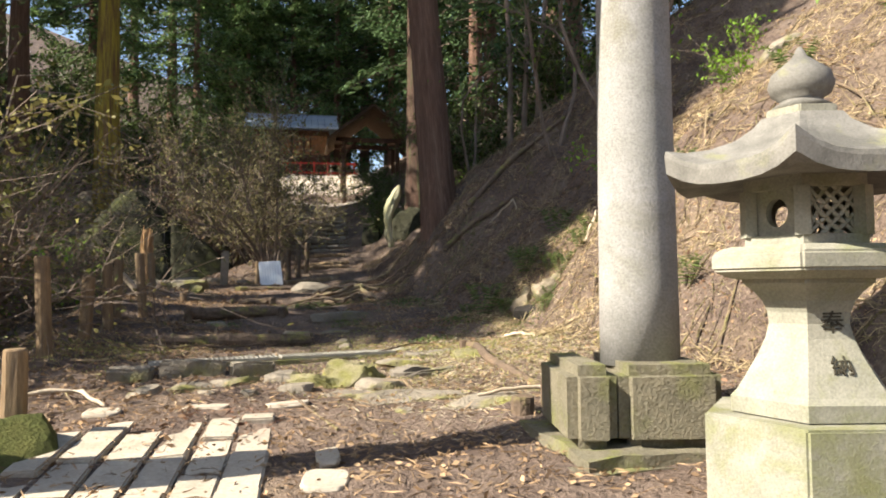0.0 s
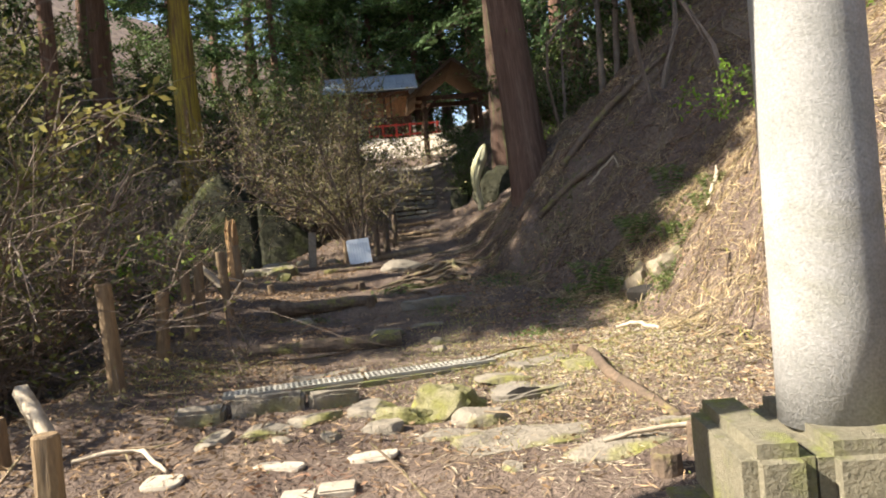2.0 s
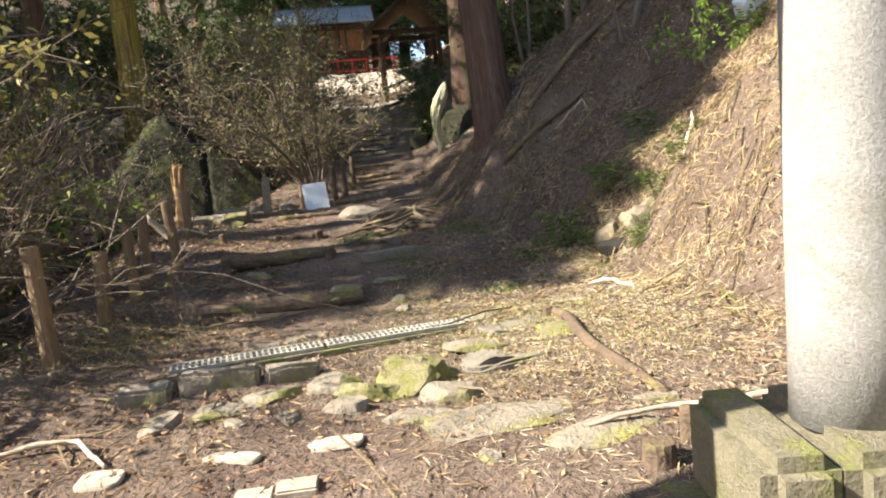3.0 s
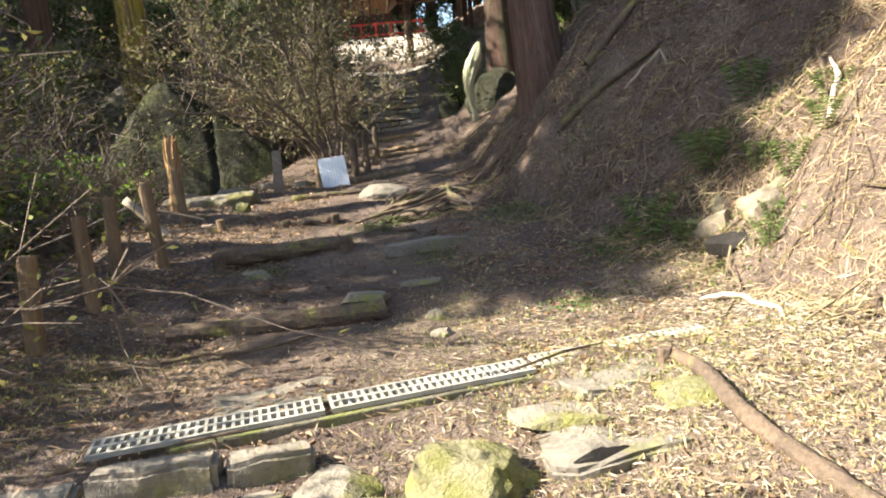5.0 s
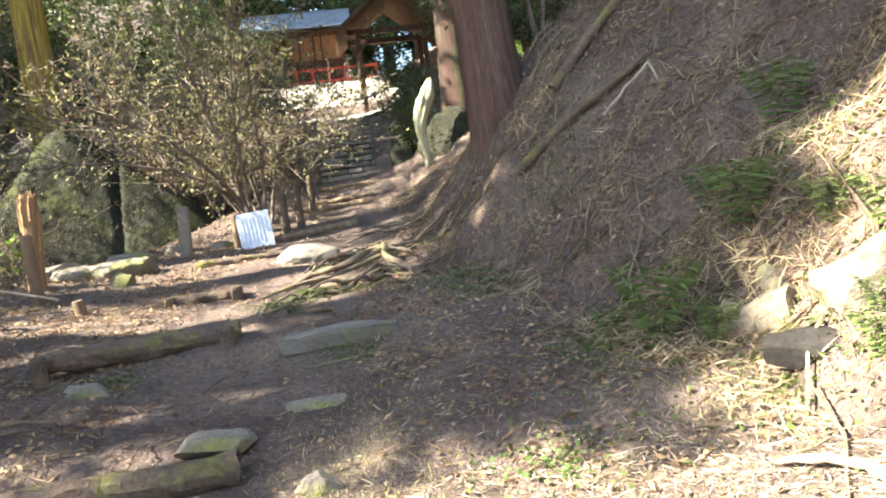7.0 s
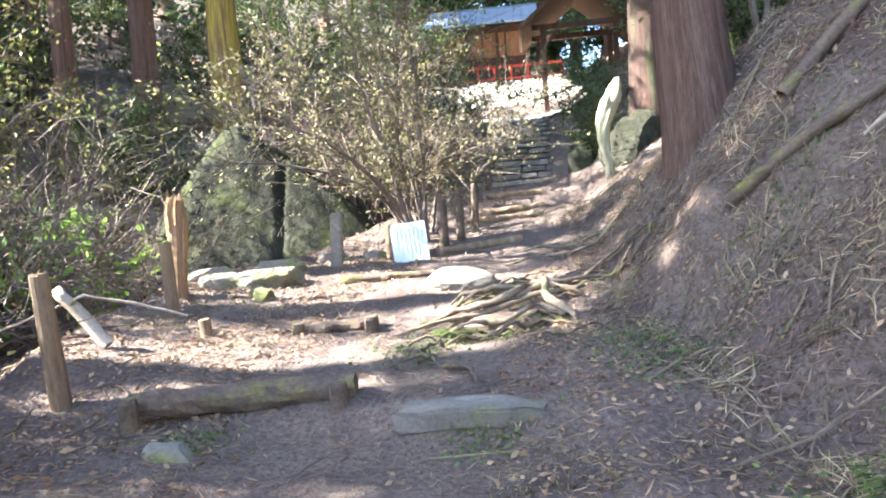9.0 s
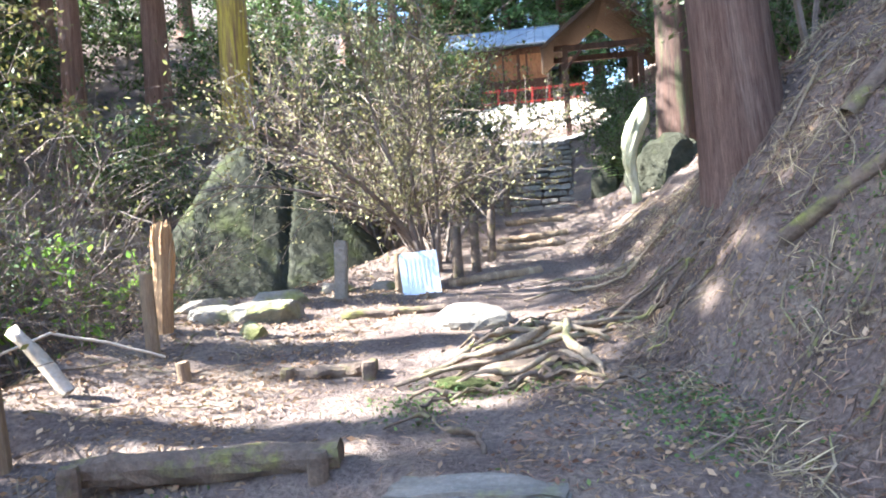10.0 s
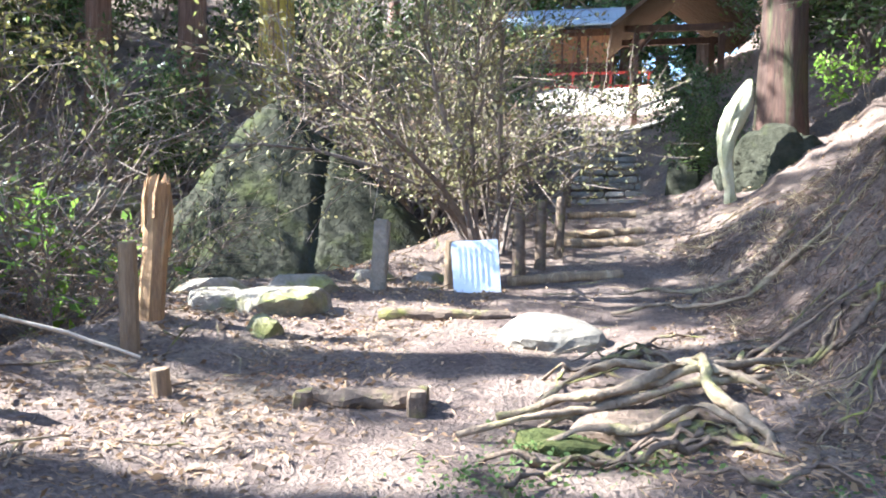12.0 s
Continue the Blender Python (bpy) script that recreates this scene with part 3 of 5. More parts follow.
for k, (x, y, r) in enumerate([(-1.75, 4.85, 0.13), (-1.5, 5.1, 0.16), (-1.15, 5.2, 0.17), (-1.3, 4.8, 0.07), (-1.55, 4.7, 0.06), (-1.0, 4.9, 0.12), (-2.0, 4.75, 0.12), (-1.85, 5.25, 0.1), (-0.2, 4.2, 0.06), (0.65, 4.7, 0.1)]):
    rock("loose_stone", x, y, r * 1.3, r, r * 0.55, "broken grey stone lying on the soil", 30 + k, turn=k * 40, flat=0.5)
# edging stones before the drain
for k, (xa, ya, xb, yb) in enumerate([(-2.38, 4.98, -2.08, 5.1), (-2.05, 5.12, -1.62, 5.3), (-1.6, 5.3, -1.28, 5.43)]):
    t = thing("edging_stone", "long grey edging stone laid across the path", "stone", on_ground((xa + xb) / 2, (ya + yb) / 2), (0, 2, math.degrees(math.atan2(yb - ya, xb - xa))))
    bm = bmesh.new()
    L = math.hypot(xb - xa, yb - ya)
    box(bm, 0, 0, 0.02, L, 0.15, 0.16, 0.02, jitter=0.012)
    bmesh.ops.subdivide_edges(bm, edges=[e for e in bm.edges if e.calc_length() > 0.1], cuts=4, use_grid_fill=True)
    for v in bm.verts:
        v.co += 0.014 * Vector((noise.noise(v.co * 9), noise.noise(v.co * 9 + Vector((3, k, 1))), noise.noise(v.co * 9 + Vector((k, 9, 1)))))
    part("stone", bm, M_ROCK, t)


# ---- drain grating across the path ----
def grating():
    A, B = Vector((-1.98, 5.6, 0.898)), Vector((0.56, 6.66, 0.915))
    d = (B - A).normalized()
    turn = math.degrees(math.atan2(d.y, d.x))
    L = (B - A).length
    ch = thing("drain_channel", "mossy concrete drain channel across the path", "drain", A, (0, -math.degrees(math.asin(d.z)), turn))
    for y in (-0.115, 0.115):
        bm = bmesh.new()
        box(bm, L / 2, y, -0.09, L, 0.04, 0.17, 0.004)
        part("channel_side", bm, M_BLOCK, ch)
    bm = bmesh.new()
    box(bm, L / 2, 0, -0.165, L, 0.186, 0.02)
    part("channel_bed", bm, M_BLOCK, ch)
    gt = thing("drain_grating", "pale ribbed drain grating panel with two rows of slots", "grating", A, (0, -math.degrees(math.asin(d.z)), turn), group="drain grating panels")
    PL = 0.99
    for y in (-0.088, 0.0, 0.088):
        bm = bmesh.new()
        box(bm, PL / 2, y, 0.0, PL, 0.018 if y else 0.022, 0.022)
        part("side_rail" if y else "centre_rail", bm, M_GRATE, gt)
    for k in range(26):
        bm = bmesh.new()
        box(bm, 0.009 + k * 0.0389, 0, 0.001, 0.014, 0.168, 0.018)
        part("bar", bm, M_GRATE, gt)
    base = gt.matrix_world.copy()
    gt.matrix_world = base @ pose(-0.33, 0, 0.012)
    for x in (0.69, 1.715):
        copy_thing(gt, base @ pose(x, 0, 0.012 if x < 1 else 0.02))


grating()

# ---- paving slabs ----
PV = thing("stone_paving", "worn pale paving slabs laid along the path", "paving", (-0.67, 2.84, 0), (0, 0, 11.5), kind="structure")
cols = [(-0.19, 0.17), (-0.37, 0.16), (-0.56, 0.16), (-0.75, 0.17), (-0.94, 0.17), (-1.1, 0.14)]
PVM = PV.matrix_world.copy()
for c, (x, w) in enumerate(cols):
    y = -1.6 - 0.13 * c
    while y < 1.2:
        ln = random.uniform(0.42, 0.62)
        if y + ln > 1.26 + 0.0 * c:
            ln = 1.26 - y
            if ln < 0.12:
                break
        if not (c == 3 and 0.55 < y) and not (c == 5 and y > 0.85):
            bm = bmesh.new()
            p = PVM @ Vector((x + w / 2, y + ln / 2, 0))
            box(bm, x + w / 2, y + ln / 2, ground(p.x, p.y) - 0.012, w + 0.008, ln - 0.014, 0.06, 0.009, Euler((radians(4.5), 0, random.uniform(-0.02, 0.02))), jitter=0.006)
            part("paving_slab", bm, M_PAVE, PV)
        y += ln
for x, y, l, w, a in [(-1.97, 4.12, 0.2, 0.17, 10), (-1.42, 4.3, 0.3, 0.11, -12), (-0.52, 3.45, 0.55, 0.12, 12), (-0.45, 3.0, 0.2, 0.25, 5), (-0.95, 4.45, 0.28, 0.16, 4)]:
    rock("paving_fragment", x, y, l / 2, w / 2, 0.035, "pale broken paving stone lying loose", int(l * 100), M_PAVE, turn=a + (90 if l > 0.5 else 0), flat=1.0, lift=0.005, rough=0.12)


# ---- large boulder and rocks beside the path ----
def boulder():
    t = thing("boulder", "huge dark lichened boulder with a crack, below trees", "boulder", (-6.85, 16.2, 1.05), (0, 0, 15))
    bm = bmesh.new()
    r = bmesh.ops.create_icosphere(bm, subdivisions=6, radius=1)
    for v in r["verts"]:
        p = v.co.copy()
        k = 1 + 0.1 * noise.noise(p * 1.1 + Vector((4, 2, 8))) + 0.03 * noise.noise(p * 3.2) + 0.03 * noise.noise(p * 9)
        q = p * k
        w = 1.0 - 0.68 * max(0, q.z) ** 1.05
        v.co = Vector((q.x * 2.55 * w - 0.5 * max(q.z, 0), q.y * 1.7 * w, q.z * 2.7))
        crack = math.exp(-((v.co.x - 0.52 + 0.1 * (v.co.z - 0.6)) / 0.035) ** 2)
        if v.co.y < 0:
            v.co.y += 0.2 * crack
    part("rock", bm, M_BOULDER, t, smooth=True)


boulder()
for k, (x, y, sx, sy, sz, lift) in enumerate([(-4.75, 12.65, 0.5, 0.35, 0.3, 0.0), (-5.0, 13.5, 0.4, 0.3, 0.22, 0.05), (-5.1, 12.4, 0.3, 0.3, 0.25, 0.0), (-4.75, 14.4, 0.3, 0.18, 0.12, 0.05), (-4.3, 14.7, 0.3, 0.2, 0.12, 0.02), (-5.6, 13.0, 0.5, 0.4, 0.3, -0.05)]):
    rock("border_rock", x, y, sx, sy, sz, "grey flat-topped rock bordering the path", 50 + k, turn=25 + k * 17, flat=0.45, lift=lift)
rock("forest_rock", -10.2, 19.5, 0.9, 0.6, 1.1, "grey angular rock standing among trees", 61, turn=20, flat=0.4, lift=0.7)
rock("forest_rock", -9.2, 14.5, 0.9, 0.7, 0.6, "grey mossy rock on the forest slope", 62, turn=50, lift=0.2)
rock("forest_rock", -10.4, 15.6, 0.8, 0.6, 0.5, "grey mossy rock on the forest slope", 63, turn=50, lift=0.2)
rock("forest_rock", -13.5, 22.0, 1.5, 1.0, 0.8, "large grey rock up the forest slope", 64, turn=10, lift=0.2)


def leaning_stone():
    """A tall curved stone, narrow at its foot."""
    bm = bmesh.new()
    rings(bm, [(0.13, -0.15, 0.0, 0), (0.11, 0.12, -0.02, 0), (0.12, 0.35, -0.1, 0), (0.15, 0.62, -0.14, 0), (0.2, 0.88, -0.1, 0), (0.26, 1.1, 0.0, 0), (0.27, 1.3, 0.12, 0), (0.2, 1.48, 0.22, 0), (0.12, 1.62, 0.29, 0), (0.04, 1.7, 0.33, 0)], 20, wobble=0.35)
    for v in bm.verts:
        v.co.y *= 0.7
    bmesh.ops.subdivide_edges(bm, edges=bm.edges[:], cuts=1, use_grid_fill=True)
    for v in bm.verts:
        v.co += 0.035 * Vector((noise.noise(v.co * 6), noise.noise(v.co * 6 + Vector((4, 0, 0))), 0))
    ob = part("leaning_stone", bm, M_PALE, smooth=True)
    ob.matrix_world = pose(-1.42, 18.05, 2.55, 0, 0, 23) @ Matrix.Diagonal((0.62, 0.7, 0.92, 1))
    tagged(ob, "tall curved leaning stone with pale yellow lichen", "rock")


leaning_stone()
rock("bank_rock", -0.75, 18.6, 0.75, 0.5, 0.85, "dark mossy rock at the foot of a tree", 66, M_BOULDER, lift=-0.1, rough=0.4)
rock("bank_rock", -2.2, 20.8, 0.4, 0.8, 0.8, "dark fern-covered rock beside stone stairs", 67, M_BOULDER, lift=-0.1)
rock("culvert_rock", 1.0, 8.12, 0.27, 0.26, 0.3, "tan mossy rock face above a drain hole in the bank", 68, M_TAN, turn=30, lift=-0.2, rough=0.45)
rock("mossy_rock", 1.3, 7.74, 0.27, 0.22, 0.24, "moss-covered rock ledge in the bank", 73, M_TAN, turn=20, lift=-0.16, rough=0.35)
# solid dark lump, paints the shade inside the drain opening
rock("drain_shade_lump", 1.0, 7.68, 0.3, 0.1, 0.09, "near-black lump painted as the shade in a drain hole in the bank", 69, M_DARK, turn=-25, lift=0.0)
rock("bank_stone", 2.9, 9.6, 0.24, 0.2, 0.2, "white stone lying on the bank", 70, M_SIGN, lift=0.05)
rock("bank_rock", 4.2, 8.2, 0.5, 0.3, 0.25, "pale rock outcrop in the bank", 71, lift=0.1)
rock("mossy_rock", -2.02, 3.2, 0.42, 0.4, 0.3, "dark green mossy mound beside the path", 72, M_DARKMOSS, lift=0.0)


# ---- stone stairs ----
def stairs():
    t = thing("stone_stairs", "dark uneven stone stairs climbing between bushes", "stairs", (-3.75, 20.9, 2.5), (0, 0, 10.5), kind="structure")
    N = 12
    for k in range(N):
        x = -0.85
        while x < 0.8:
            w = random.uniform(0.35, 0.65)
            w = min(w, 0.85 - x)
            bm = bmesh.new()
            box(bm, x + w / 2, 0.4 * k + 0.22 + random.uniform(-0.03, 0.03), 0.163 * k + 0.065, w - 0.02, 0.46, 0.105, 0.02, jitter=0.02)
            part("step_stone", bm, M_STEP, t)
            x += w


stairs()


# ---- shed and gate at the top ----
def shed():
    t = thing("shed", "brown wooden shed with a grey-blue metal roof", "shed", (-7.45, 33.2, 6.05), (0, 0, 12))
    for x, y, sx, sy in ((0, -1.4, 3.4, 0.12), (0, 1.4, 3.4, 0.12), (-1.64, 0, 0.12, 2.68), (1.64, 0, 0.12, 2.68)):
        bm = bmesh.new()
        box(bm, x, y, 1.3, sx, sy, 2.7)
        part("wall", bm, M_TIMBER, t, "brown board wall")
    for k in range(4):
        bm = bmesh.new()
        box(bm, -1.27 + 0.85 * k, -1.475, 1.95, 0.78, 0.03, 0.9, 0.005)
        part("wall_panel", bm, M_PANEL, t, "orange-brown wooden panel")
    for k in range(4):
        bm = bmesh.new()
        box(bm, -1.68 + 1.12 * k, -1.5, 1.2, 0.12, 0.12, 2.6)
        part("post", bm, M_TIMBER, t)
    for s in (-1, 1):
        n = 14
        for k in range(n):
            bm = bmesh.new()
            box(bm, -2.1 + 4.2 * (k + 0.5) / n, s * 1.15, 3.12, 4.2 / n - 0.012, 2.5, 0.05, 0, Euler((radians(-26 * s), 0, 0)))
            part("roof_sheet", bm, M_METAL_ROOF, t, "grey-blue metal roof sheet")
    bm = bmesh.new()
    box(bm, 0, 0, 3.66, 4.3, 0.3, 0.1, 0.03)
    part("ridge", bm, M_METAL_ROOF, t)


shed()
# sheet laid over the ground; its paleness stands in for sun glare
TX, TY = np.linspace(-9.5, -2.6, 40), np.linspace(25.9, 33.5, 40)
tagged(raw("terrace", [(x, y, ground(x, y) + 0.05) for y in TY for x in TX], [(j * 40 + i, j * 40 + i + 1, (j + 1) * 40 + i + 1, (j + 1) * 40 + i) for j in range(39) for i in range(39)], M_SAND, smooth=True), "swept sandy terrace before the shed, its colour lightened for sun glare", "ground", kind="structure")


def gate():
    t = thing("wooden_gate", "roofed brown wooden gate at the top of stairs", "gate", (-3.0, 27.2, 4.5), (0, 0, 12))
    for x, y in ((-1.05, -0.5), (-1.05, 0.9), (1.0, -0.5), (1.0, 0.9)):
        bm = bmesh.new()
        box(bm, x, y, 1.3, 0.14, 0.14, 2.8, 0.01)
        part("post", bm, M_TIMBER, t)
    for y in (-0.5, 0.9):
        bm = bmesh.new()
        box(bm, 0, y, 2.6, 2.7, 0.12, 0.16)
        part("beam", bm, M_TIMBER, t)
    bm = bmesh.new()
    tube(bm, [(-1.05, -0.5, 2.0), (-0.6, -0.5, 2.55)], [0.05, 0.05], 6)
    part("brace", bm, M_TIMBER, t)
    for s in (-1, 1):
        for k in range(12):
            bm = bmesh.new()
            box(bm, s * 0.85, -1.3 + 0.28 * k, 3.12, 2.15, 0.26, 0.1, 0.01, Euler((0, radians(38 * s), 0)))
            part("roof_board", bm, M_BARKROOF, t, "brown bark roof board")


gate()


def rail():
    t = thing("red_rail", "red painted wooden rail before the shed", "railing", (-6.2, 31.2, ground(-6.0, 31.2) - 0.05), (0, 0, 12))
    for k in range(7):
        bm = bmesh.new()
        box(bm, -1.6 + k * 0.6, 0, 0.4, 0.08, 0.08, 0.9, 0.005)
        part("post", bm, M_RED, t)
    for z in (0.35, 0.78):
        bm = bmesh.new()
        box(bm, 0.2, 0.0, z, 3.9, 0.06, 0.08, 0.005)
        part("rail", bm, M_RED, t)


rail()
# ---- vegetation ----
RNG = np.random.default_rng(7)


def leaf_mesh(name, centres, along, size, ratio, material, parent, label="", droop=0.0):
    """Many small pointed leaves: a rhombus of two triangles at each centre, its long axis along the given way."""
    n = len(centres)
    c, a = np.asarray(centres, float), np.asarray(along, float)
    a = a / np.maximum(np.linalg.norm(a, axis=1, keepdims=True), 1e-6)
    side = np.cross(a, RNG.normal(size=(n, 3)))
    side /= np.maximum(np.linalg.norm(side, axis=1, keepdims=True), 1e-6)
    s = np.asarray(size, float).reshape(-1, 1) * np.ones((n, 1))
    up = np.cross(side, a)
    v = np.empty((n, 4, 3))
    v[:, 0], v[:, 2] = c - a * s * 0.5, c + a * s * 0.5
    v[:, 1], v[:, 3] = c + side * s * ratio * 0.5 + up * s * 0.08, c - side * s * ratio * 0.5 + up * s * 0.08
    me = bpy.data.meshes.new(name)
    me.vertices.add(4 * n)
    me.vertices.foreach_set("co", v.ravel())
    me.loops.add(4 * n)
    me.loops.foreach_set("vertex_index", np.arange(4 * n, dtype=np.int32))
    me.polygons.add(n)
    me.polygons.foreach_set("loop_start", np.arange(0, 4 * n, 4, dtype=np.int32))
    me.materials.append(material)
    me.update()
    me.validate()
    ob = new(name, me)
    if parent:
        ob.parent = parent
    return tagged(ob, label)


def trunk_mesh(h, r0, flare, sides=28, curve=0.0, ridges=0.06, taper=0.75):
    bm = bmesh.new()
    n = 30
    last = None
    for i in range(n + 1):
        f = (i / n) ** 1.6
        z = f * h
        r = r0 * (1 - taper * f) + flare * r0 * math.exp(-z / 0.55)
        ring = []
        for k in range(sides):
            a = 2 * math.pi * k / sides
            rr = r * (1 + ridges * noise.noise(Vector((math.cos(a) * 3.5, math.sin(a) * 3.5, z * 0.35))) + ridges * 0.8 * noise.noise(Vector((math.cos(a) * 9, math.sin(a) * 9, z * 0.5))))
            rr += flare * r0 * 0.5 * math.exp(-z / 0.4) * max(0, math.sin(a * 4 + 1.0 + r0 * 9)) 
            ring.append(bm.verts.new((rr * math.cos(a) + curve * f * h, rr * math.sin(a), z)))
        if last:
            for k in range(sides):
                bm.faces.new((last[k], last[(k + 1) % sides], ring[(k + 1) % sides], ring[k]))
        last = ring
    bm.faces.new(last)
    return bm


def cedar_crown(h, low, reach, nb, seed, per=90, size=0.24):
    """Drooping sprays along whorled limbs, wider below, with gaps."""
    rg = np.random.default_rng(seed)
    cs, al = [], []
    limbs = []
    for b in range(nb):
        f = rg.random() ** 0.8
        z = low + (h - low) * f
        a = rg.random() * 2 * math.pi
        L = reach * (1 - f * 0.85) * rg.uniform(0.55, 1.1) + 0.3
        d = np.array([math.cos(a), math.sin(a), rg.uniform(-0.25, 0.15)])
        tip = np.array([0, 0, z]) + d * L + np.array([0, 0, -0.12 * L * L * 0.5])
        limbs.append((np.array([0, 0, z + 0.1 * L]), tip))
        q = np.sqrt(rg.random(per))
        p = np.array([0, 0, z]) + d * (L * q)[:, None]
        p[:, 2] -= 0.06 * (L * q) ** 2
        w = 0.10 + 0.22 * L * (1 - q) + 0.1
        p += rg.normal(size=(per, 3)) * w[:, None] * np.array([0.6, 0.6, 0.35])
        dirs = d + rg.normal(size=(per, 3)) * 0.55 + np.array([0, 0, -0.35])
        cs.append(p)
        al.append(dirs)
    return np.concatenate(cs), np.concatenate(al), limbs


def limb_mesh(limbs, r):
    bm = bmesh.new()
    for a, b in limbs:
        m = (a + b) / 2 + np.array([0, 0, 0.1])
        tube(bm, [a, m, b], [r, r * 0.6, r * 0.15], 4)
    return bm


M_NEEDLE = mat("cedar_foliage", (0.05, 0.095, 0.035), (0.085, 0.13, 0.05), 0.6, 0.7, 0, 3, speckle=0.2, island=0.55, trans=0.3)
# brighter copy of the cedar foliage, sunlight put into its colour
M_NEEDLE_LIT = mat("sunlit_toned_foliage", (0.12, 0.2, 0.065), (0.17, 0.24, 0.09), 0.6, 0.7, 0, 3, speckle=0.2, island=0.5, trans=0.3)
M_EVERGREEN = mat("broad_evergreen_leaves", (0.055, 0.085, 0.025), (0.1, 0.13, 0.04), 0.8, 0.45, 0, 3, speckle=0.2, island=0.6, trans=0.25)
M_OLIVE = mat("olive_yellow_leaves", (0.17, 0.17, 0.05), (0.11, 0.12, 0.04), 0.8, 0.55, 0, 3, c3=(0.26, 0.22, 0.07), speckle=0.2, island=0.5, trans=0.35)
M_OLIVEPALE = mat("pale_olive_leaves", (0.27, 0.24, 0.11), (0.2, 0.19, 0.08), 0.8, 0.6, 0, 3, c3=(0.34, 0.28, 0.16), speckle=0.2, island=0.5, trans=0.35)
M_BRIGHT = mat("bright_green_leaves", (0.2, 0.32, 0.04), (0.15, 0.26, 0.035), 0.8, 0.5, 0, 3, speckle=0.2, island=0.4, trans=0.4)
M_TWIG = mat("grey_brown_twigs", (0.2, 0.155, 0.12), (0.13, 0.1, 0.075), 4, 0.9, 0.4, 30, speckle=0.3, island=0.3)
M_DRYLEAF = mat("dry_brown_leaves", (0.26, 0.165, 0.09), (0.34, 0.24, 0.14), 1.2, 0.85, 0, 20, c3=(0.2, 0.11, 0.07), speckle=0.2, island=0.55, trans=0.15)
M_STRAW = mat("dry_straw", (0.44, 0.35, 0.2), (0.34, 0.26, 0.14), 1.0, 0.85, 0, 20, speckle=0.2, island=0.45, trans=0.15)
M_DEBRIS = mat("bark_and_needle_debris", (0.2, 0.13, 0.09), (0.13, 0.09, 0.065), 1.0, 0.9, 0, 20, c3=(0.26, 0.19, 0.13), speckle=0.2, island=0.55, trans=0.1)
M_PALESTRAW = mat("pale_straw", (0.5, 0.43, 0.31), (0.38, 0.31, 0.2), 1.0, 0.85, 0, 20, speckle=0.2, island=0.4, trans=0.15)
M_GRASS = mat("short_green_grass", (0.26, 0.27, 0.08), (0.36, 0.34, 0.13), 0.9, 0.7, 0, 10, speckle=0.2, island=0.45, trans=0.3)
M_FERN = mat("fern_fronds", (0.1, 0.15, 0.045), (0.14, 0.17, 0.05), 2, 0.6, 0, 10, speckle=0.2, island=0.4, trans=0.35)
M_ROOT = mat("bare_roots", (0.29, 0.215, 0.135), (0.15, 0.11, 0.075), 4, 0.9, 1.0, 25, c3=(0.3, 0.25, 0.13), speckle=0.45, moss=(0.2, 0.19, 0.06), moss_amount=0.4)
M_BRANCH = mat("pale_dead_branch", (0.5, 0.42, 0.31), (0.36, 0.29, 0.2), 4, 0.85, 0.5, 30, speckle=0.3)


def cedar(x, y, h, r, low, reach, nb, seed, label, bark=None, lean=(0, 0), flare=0.5, per=90, size=0.24, leaf=None, sink=0.3):
    t = thing("cedar_tree", label, "tree", on_ground(x, y, sink), (lean[0], lean[1], 0))
    part("trunk", trunk_mesh(h, r, flare), bark or M_BARK, t, smooth=True)
    c, a, limbs = cedar_crown(h * 0.98, low, reach, nb, seed, per, size)
    part("limb_mass", limb_mesh(limbs, 0.035), M_TWIG, t)["kind"] = "stuff"
    leaf_mesh("crown", c, a, RNG.uniform(0.6, 1.3, len(c)) * size, 0.32, leaf or M_NEEDLE, t)
    return t


# trees whose trunks stand in view
cedar(-0.02, 13.05, 22, 0.34, 9.5, 3.2, 70, 1, "large red-brown cedar with roots spread down the bank", flare=0.42, lean=(0, -4.2), sink=1.2)
cedar(-0.8, 19.5, 20, 0.34, 7.5, 3.2, 80, 2, "dark cedar trunk beside a lichened rock", flare=0.3, bark=M_BARK_DARK)
cedar(-9.15, 18.6, 21, 0.36, 7.0, 3.0, 90, 3, "cedar trunk covered with yellow-green moss behind a boulder", bark=M_BARK_MOSS, flare=0.3)
cedar(-12.6, 20.2, 20, 0.32, 7.0, 3.0, 90, 4, "tall brown cedar in the shaded forest", flare=0.5)
cedar(-12.2, 17.4, 20, 0.24, 7.5, 2.8, 90, 5, "slender brown cedar in the shaded forest")

# the forest: a few trees built once, then repeated
proto = [cedar(-16.5, 20.5, 20, 0.28, 4.5, 3.4, 110, 11, "tall dark-green cedar of the forest", per=80, size=0.3),
         cedar(-12.0, 33.0, 15, 0.2, 1.2, 3.2, 150, 12, "young conifer with foliage to the ground, its green lightened as if sunlit", per=90, size=0.26, leaf=M_NEEDLE_LIT),
         cedar(1.5, 23.0, 18, 0.26, 2.0, 3.6, 130, 13, "dark-green cedar with low drooping limbs", per=80, size=0.3)]
for ob in proto:
    ob["group"] = "forest trees"
